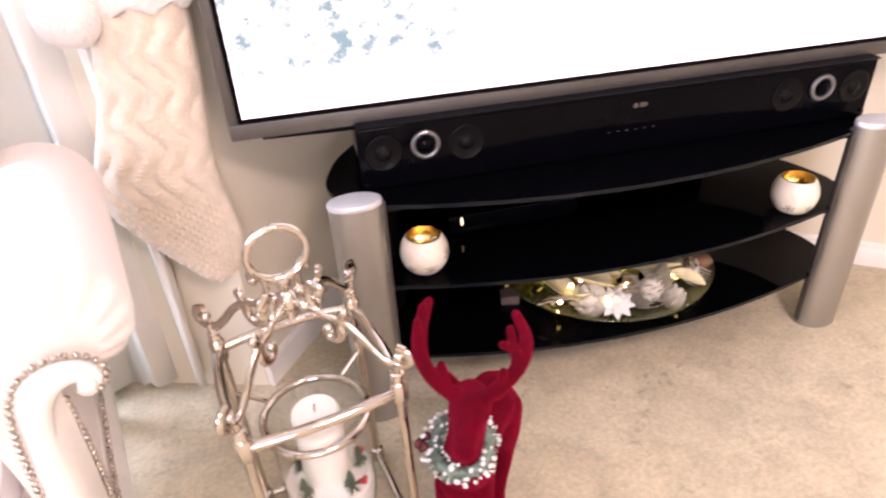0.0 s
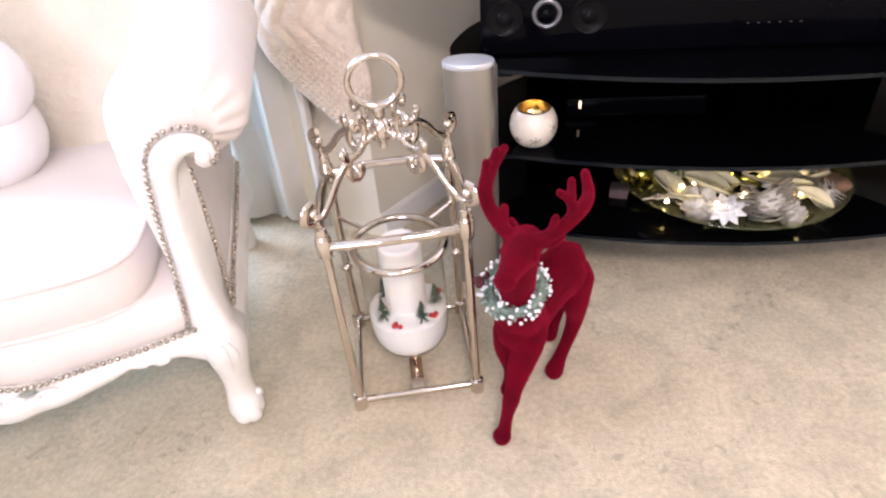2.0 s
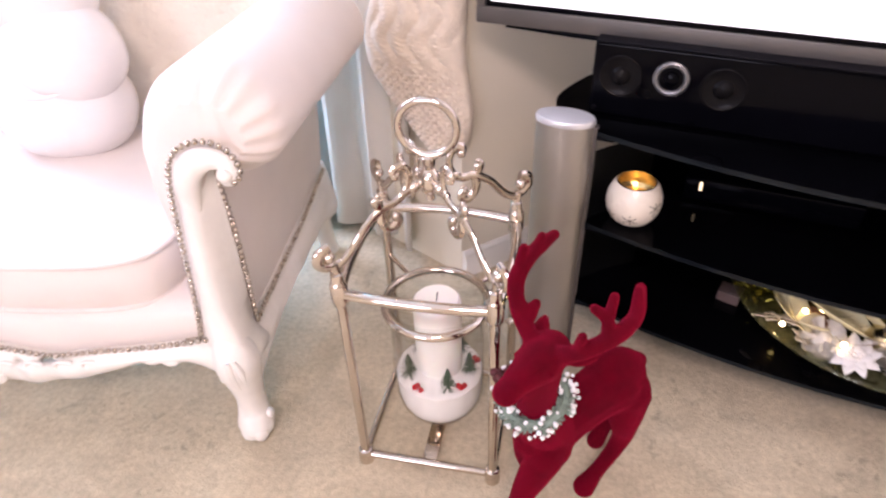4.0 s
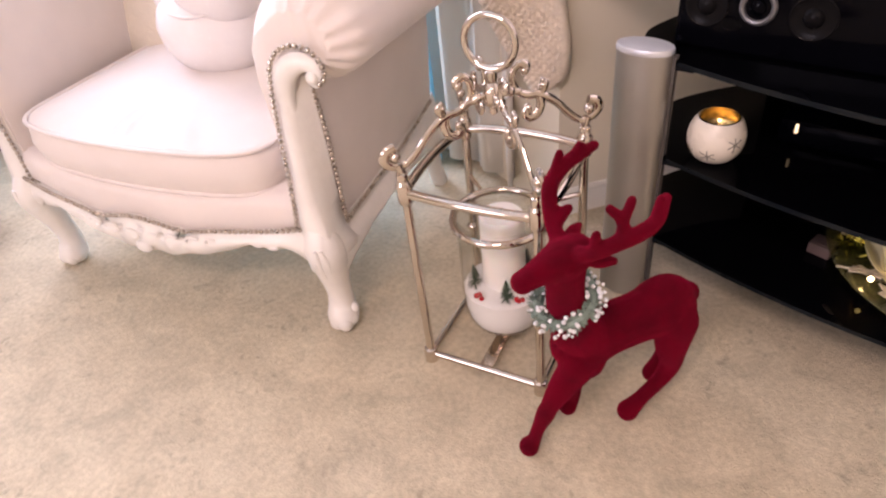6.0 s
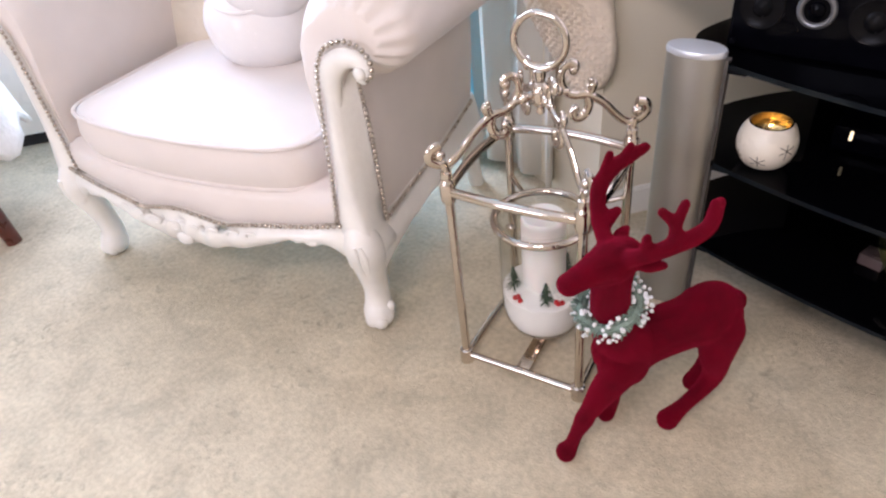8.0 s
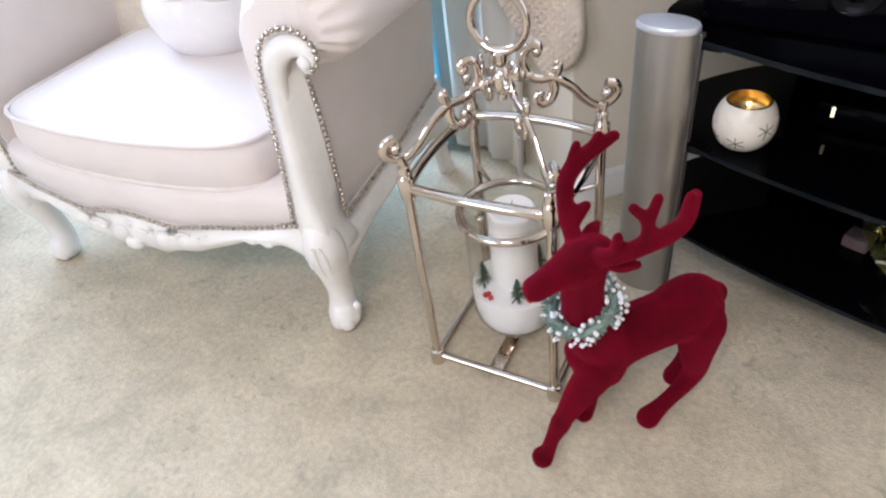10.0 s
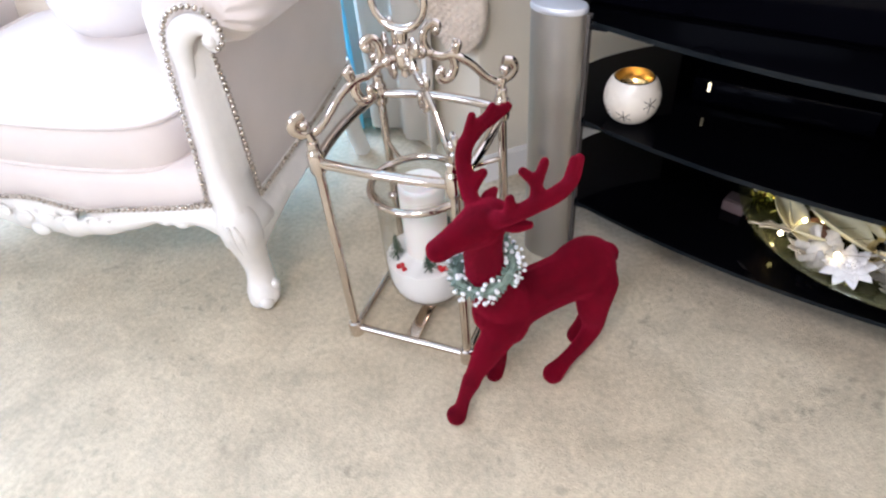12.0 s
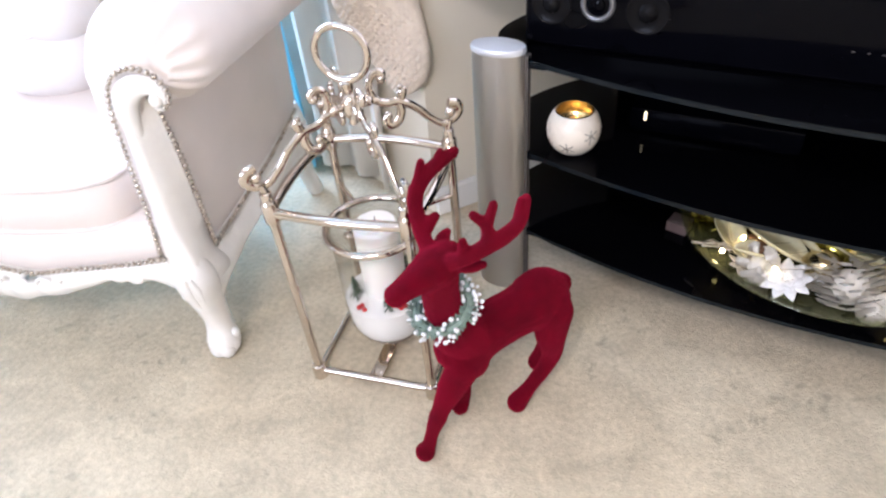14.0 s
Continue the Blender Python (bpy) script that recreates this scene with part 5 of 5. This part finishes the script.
# backrest, plush front and carved surround
bm = bmesh.new()
rings = []
for j in range(15):
    v = j / 14
    z = 0.30 + 0.66 * v
    half = 0.305 + 0.035 * math.sin(v * 2.4) - 0.05 * max(0, v - 0.8) / 0.2
    ring = []
    for k in range(17):
        u = -1 + k / 8
        w = 0.385 + 0.10 * v - 0.045 * abs(u) ** 3 - 0.028 * math.cos(u * 1.5) * math.sin(math.pi * min(1, v + 0.1))
        ring.append(Vector((u * half, w, z + (0.05 * (1 - u * u) if j == 14 else 0))))
    for k in range(17):
        u = 1 - k / 8
        ring.append(Vector((u * half, 0.490 + 0.10 * v - 0.02 * abs(u) ** 3, z + (0.05 * (1 - u * u) if j == 14 else 0))))
    rings.append(ring)
ring_loft(bm, rings)
part("backrest", bm, PLUSH, chair, "deep cream plush backrest", m=Matrix.Translation((-0.017, 0, 0)) @ Matrix.Diagonal((1.12, 1, 1, 1)))
bm = bmesh.new()
pts = []
for k in range(25):
    a = math.pi * k / 24
    pts.append((-0.325 * math.copysign(abs(math.cos(a)) ** 0.55, math.cos(a)), 0.465 + 0.11 * math.sin(a) ** 0.5, 0.42 + 0.60 * math.sin(a) ** 0.6, 0.020 + 0.006 * math.sin(k * 1.7)))
tube(bm, pts, 0.02, 12, 3)
for s in (-1, 1):
    tube(bm, [(s * 0.318, 0.455, 0.68, 0.012), (s * 0.345, 0.44, 0.70, 0.014), (s * 0.352, 0.44, 0.66, 0.012), (s * 0.335, 0.44, 0.64, 0.010)], 0.012, 10, 4)
part("back_frame", bm, FRAME, chair, "ivory carved back surround", m=Matrix.Translation((-0.017, 0, 0)) @ Matrix.Diagonal((1.05, 1, 1, 1)))

# ---- knotted satin cushion on the seat ----
pil = thing("knot_cushion", "glossy white satin knotted cushion leaning on the armchair seat", "cushion", CM @ pose(0.016, 0.265, 0.403, -6, 0, 8))


def lobe(name, c, r, scale, rot, seed):
    bm = bmesh.new()
    ball(bm, (0, 0, 0), 1.0, 40, 26)
    for v in bm.verts:
        d = v.co.normalized()
        a = math.atan2(d.x, d.z)
        v.co = d * (1 + 0.003 * math.sin(a * 17 + seed) * (1 - abs(d.y)) + 0.03 * noise.noise(d * 1.7 + Vector((seed, 0, 0))))
    part(name, bm, SATIN, pil, m=Matrix.Translation(c) @ pose(0, 0, 0, *rot) @ Matrix.Diagonal((r * scale[0], r * scale[1], r * scale[2], 1)))


lobe("lower_lobe", (-0.005, 0.0, 0.090), 0.112, (1.02, 0.90, 0.86), (0, 12, 0), 1)
lobe("upper_lobe", (0.034, -0.022, 0.178), 0.095, (0.95, 0.92, 0.86), (0, 22, 0), 4)
lobe("side_lobe", (-0.066, 0.010, 0.158), 0.070, (0.80, 0.95, 1.10), (0, -14, 0), 7)
lobe("top_lobe", (0.0, 0.0, 0.262), 0.090, (1.02, 0.9, 0.78), (0, 6, 0), 9)
bm = bmesh.new()
tube(bm, [(-0.070, -0.062, 0.140, 0.0010), (-0.035, -0.088, 0.131, 0.0026), (0.005, -0.098, 0.127, 0.0032), (0.045, -0.090, 0.132, 0.0028), (0.085, -0.060, 0.146, 0.0010)], 0.002, 8, 6)
part("seam", bm, SATIN, pil)


# ---- knitted stocking hanging by the wall ----
def stocking(m):
    """In its own plane x runs right and z up; the toe points right."""
    left = smooth_path([(-0.095, 0.62), (-0.096, 0.54), (-0.098, 0.45), (-0.120, 0.35), (-0.152, 0.265), (-0.166, 0.205), (-0.158, 0.155), (-0.118, 0.098), (-0.070, 0.045), (-0.028, 0.008), (0.0, 0.0)], 18)
    right = smooth_path([(0.062, 0.62), (0.060, 0.53), (0.057, 0.42), (0.050, 0.33), (0.044, 0.25), (0.046, 0.19), (0.054, 0.135), (0.060, 0.09), (0.054, 0.045), (0.034, 0.012), (0.0, 0.0)], 18)
    n, c = len(left), 72
    bm = bmesh.new()
    sheets = []
    for side in (-1, 1):
        rows = []
        for j in range(n):
            l, r = left[j], right[j]
            row = []
            for i in range(c + 1):
                u = i / c
                x, z = l[0] + (r[0] - l[0]) * u, l[1] + (r[1] - l[1]) * u
                edge = max(0.0, 1 - (2 * u - 1) ** 2) ** 0.5 * min(1.0, (n - 1 - j) / 14 + 0.03) ** 0.5
                y = side * 0.034 * edge
                if side < 0 and 0 < i < c:
                    shift = math.pi * (int((z + 1) / 0.0085) % 2)
                    popcorn = max(0.0, math.sin(2 * math.pi * x / 0.017 + shift)) * abs(math.sin(math.pi * z / 0.0085)) ** 0.6
                    strand = abs(math.sin(2 * math.pi * (x + 0.014 * math.sin(z * 62)) / 0.085))
                    rib = abs(math.sin(math.pi * (z + 0.35 * abs((x + 0.02) % 0.04 - 0.02)) / 0.0085))
                    k = min(1.0, max(0.0, (0.20 - z) / 0.05))
                    y -= edge ** 0.5 * (0.0075 * popcorn * k + (1 - k) * (0.009 * strand + 0.003 * rib))
                row.append(bm.verts.new((x, y, z)))
            rows.append(row)
        sheets.append(rows)
        for a, b in zip(rows, rows[1:]):
            for i in range(c):
                bm.faces.new((a[i], a[i + 1], b[i + 1], b[i]))
    bmesh.ops.remove_doubles(bm, verts=bm.verts, dist=0.0004)
    ob = thing("christmas_stocking", "chunky cream knitted stocking with fleece cuff hanging by the wall", "stocking", m)
    part("sock", bm, KNIT, ob, "cable and popcorn knit")
    bm = bmesh.new()
    ring = []
    for j, (z, g) in enumerate(((0.50, 0.90), (0.505, 1.0), (0.54, 1.07), (0.60, 1.08), (0.66, 1.04), (0.675, 0.95), (0.66, 0.8))):
        rr = []
        for k in range(40):
            a = 2 * math.pi * k / 40
            f = 1 + 0.03 * math.sin(k * 5 + j * 2)
            rr.append(Vector((-0.018 + 0.092 * g * f * math.cos(a), 0.050 * g * f * math.sin(a), z + 0.006 * math.sin(k * 1.3))))
        ring.append(rr)
    ring_loft(bm, ring)
    part("cuff", bm, FUR, ob, "white fleece cuff")
    bm = bmesh.new()
    ball(bm, (0, 0, 0), 0.052, 28, 18)
    for v in bm.verts:
        v.co *= 1 + 0.10 * noise.noise(v.co * 90)
    part("pompom", bm, FUR, ob, "white fleece pompom", m=pose(-0.105, -0.03, 0.505))
    bm = bmesh.new()
    tube(bm, [(0.045, 0.0, 0.66), (0.05, 0.0, 0.72), (0.035, 0.01, 0.75), (0.02, 0.0, 0.72), (0.025, 0.0, 0.66)], 0.004, 8, 5)
    part("hanging_loop", bm, KNIT, ob)


stocking(pose(-0.264, 0.138, 0.314, 0, 0, -4))
hook = thing("wall_hook", "small nickel hook holding the stocking", "hook", pose(-0.232, 0.168, 1.055))
bm = bmesh.new()
tube(bm, [(0.01, 0.07, 0.0), (0.0, 0.02, 0.0), (0.0, -0.02, -0.005), (0.0, -0.03, 0.012)], 0.004, 8, 4)
part("peg", bm, NICKEL, hook)

# ---- small table with a fleece throw in the bay ----
tab = thing("side_table", "small round table with splayed mahogany legs under white throw", "table", pose(-1.52, -0.80, 0))
bm = bmesh.new()
lathe(bm, [(0.16, 0.44), (0.19, 0.442), (0.195, 0.455), (0.19, 0.468), (0.18, 0.47)], 40)
part("tabletop", bm, MAHOGANY, tab)
for deg in (25, 145, 265):
    a = math.radians(deg)
    bm = bmesh.new()
    tube(bm, [(0.152 * math.cos(a), 0.152 * math.sin(a), 0.0, 0.019), (0.13 * math.cos(a), 0.13 * math.sin(a), 0.12, 0.023), (0.09 * math.cos(a), 0.09 * math.sin(a), 0.32, 0.028), (0.07 * math.cos(a), 0.07 * math.sin(a), 0.445, 0.030)], 0.02, 12, 4)
    part("leg", bm, MAHOGANY, tab, "tapered mahogany leg")
bm = bmesh.new()
rings = []
for j, (r, z) in enumerate(((0.02, 0.483), (0.12, 0.483), (0.19, 0.480), (0.215, 0.46), (0.225, 0.40), (0.235, 0.33), (0.245, 0.265), (0.25, 0.245))):
    ring = []
    for k in range(64):
        a = 2 * math.pi * k / 64
        f = 1 + (0.045 * math.sin(k * 0.98) * max(0, j - 2) / 5)
        drop = 0.016 * math.sin(k * 0.6 + 1) + 0.010 * math.sin(k * 1.7) if j > 5 else 0
        ring.append(Vector((r * f * math.cos(a), r * f * math.sin(a), z + drop)))
    rings.append(ring)
ring_loft(bm, rings, True, False)
ob = part("fleece_throw", bm, FUR, m=pose(-1.52, -0.80, 0))
mod = ob.modifiers.new("thickness", "SOLIDIFY")
mod.thickness = 0.014
tagged(ob, "white fleece throw draped over the small table", "throw")
# ---- low white cabinet in the bay ----
cab = thing("low_cabinet", "long low white painted cabinet standing in the bay", "cabinet", Matrix.Translation(plan(-1.02, 2.1)) @ pose(0, 0, 0, 0, 0, math.degrees(math.atan2(B.y, B.x))))
bm = bmesh.new()
box(bm, -0.75, 0.75, -0.20, 0.04, 0.05, 0.55, 0.006)
part("carcass", bm, GLOSSWHITE, cab)
bm = bmesh.new()
box(bm, -0.77, 0.77, -0.21, 0.06, 0.55, 0.575, 0.006)
part("top", bm, GLOSSWHITE, cab)
bm = bmesh.new()
box(bm, -0.73, 0.73, -0.19, 0.0, 0.0, 0.05)
part("plinth", bm, GREYCLOTH, cab, "dark recessed plinth")

# ---- ceiling lamp behind the camera ----
lamp = thing("ceiling_light", "round white flush ceiling lamp, lit", "ceiling light", Matrix.Translation(plan(1.9, 2.2)))
bm = bmesh.new()
lathe(bm, [(0.26, HIGH - 0.001), (0.26, HIGH - 0.03), (0.25, HIGH - 0.04)], 40)
part("rim", bm, NICKEL, lamp)
bm = bmesh.new()
lathe(bm, [(0.245, HIGH - 0.041), (0.22, HIGH - 0.085), (0.15, HIGH - 0.115), (0.001, HIGH - 0.125)], 40)
part("diffuser", bm, LAMPGLOW, lamp, "glowing opal diffuser")
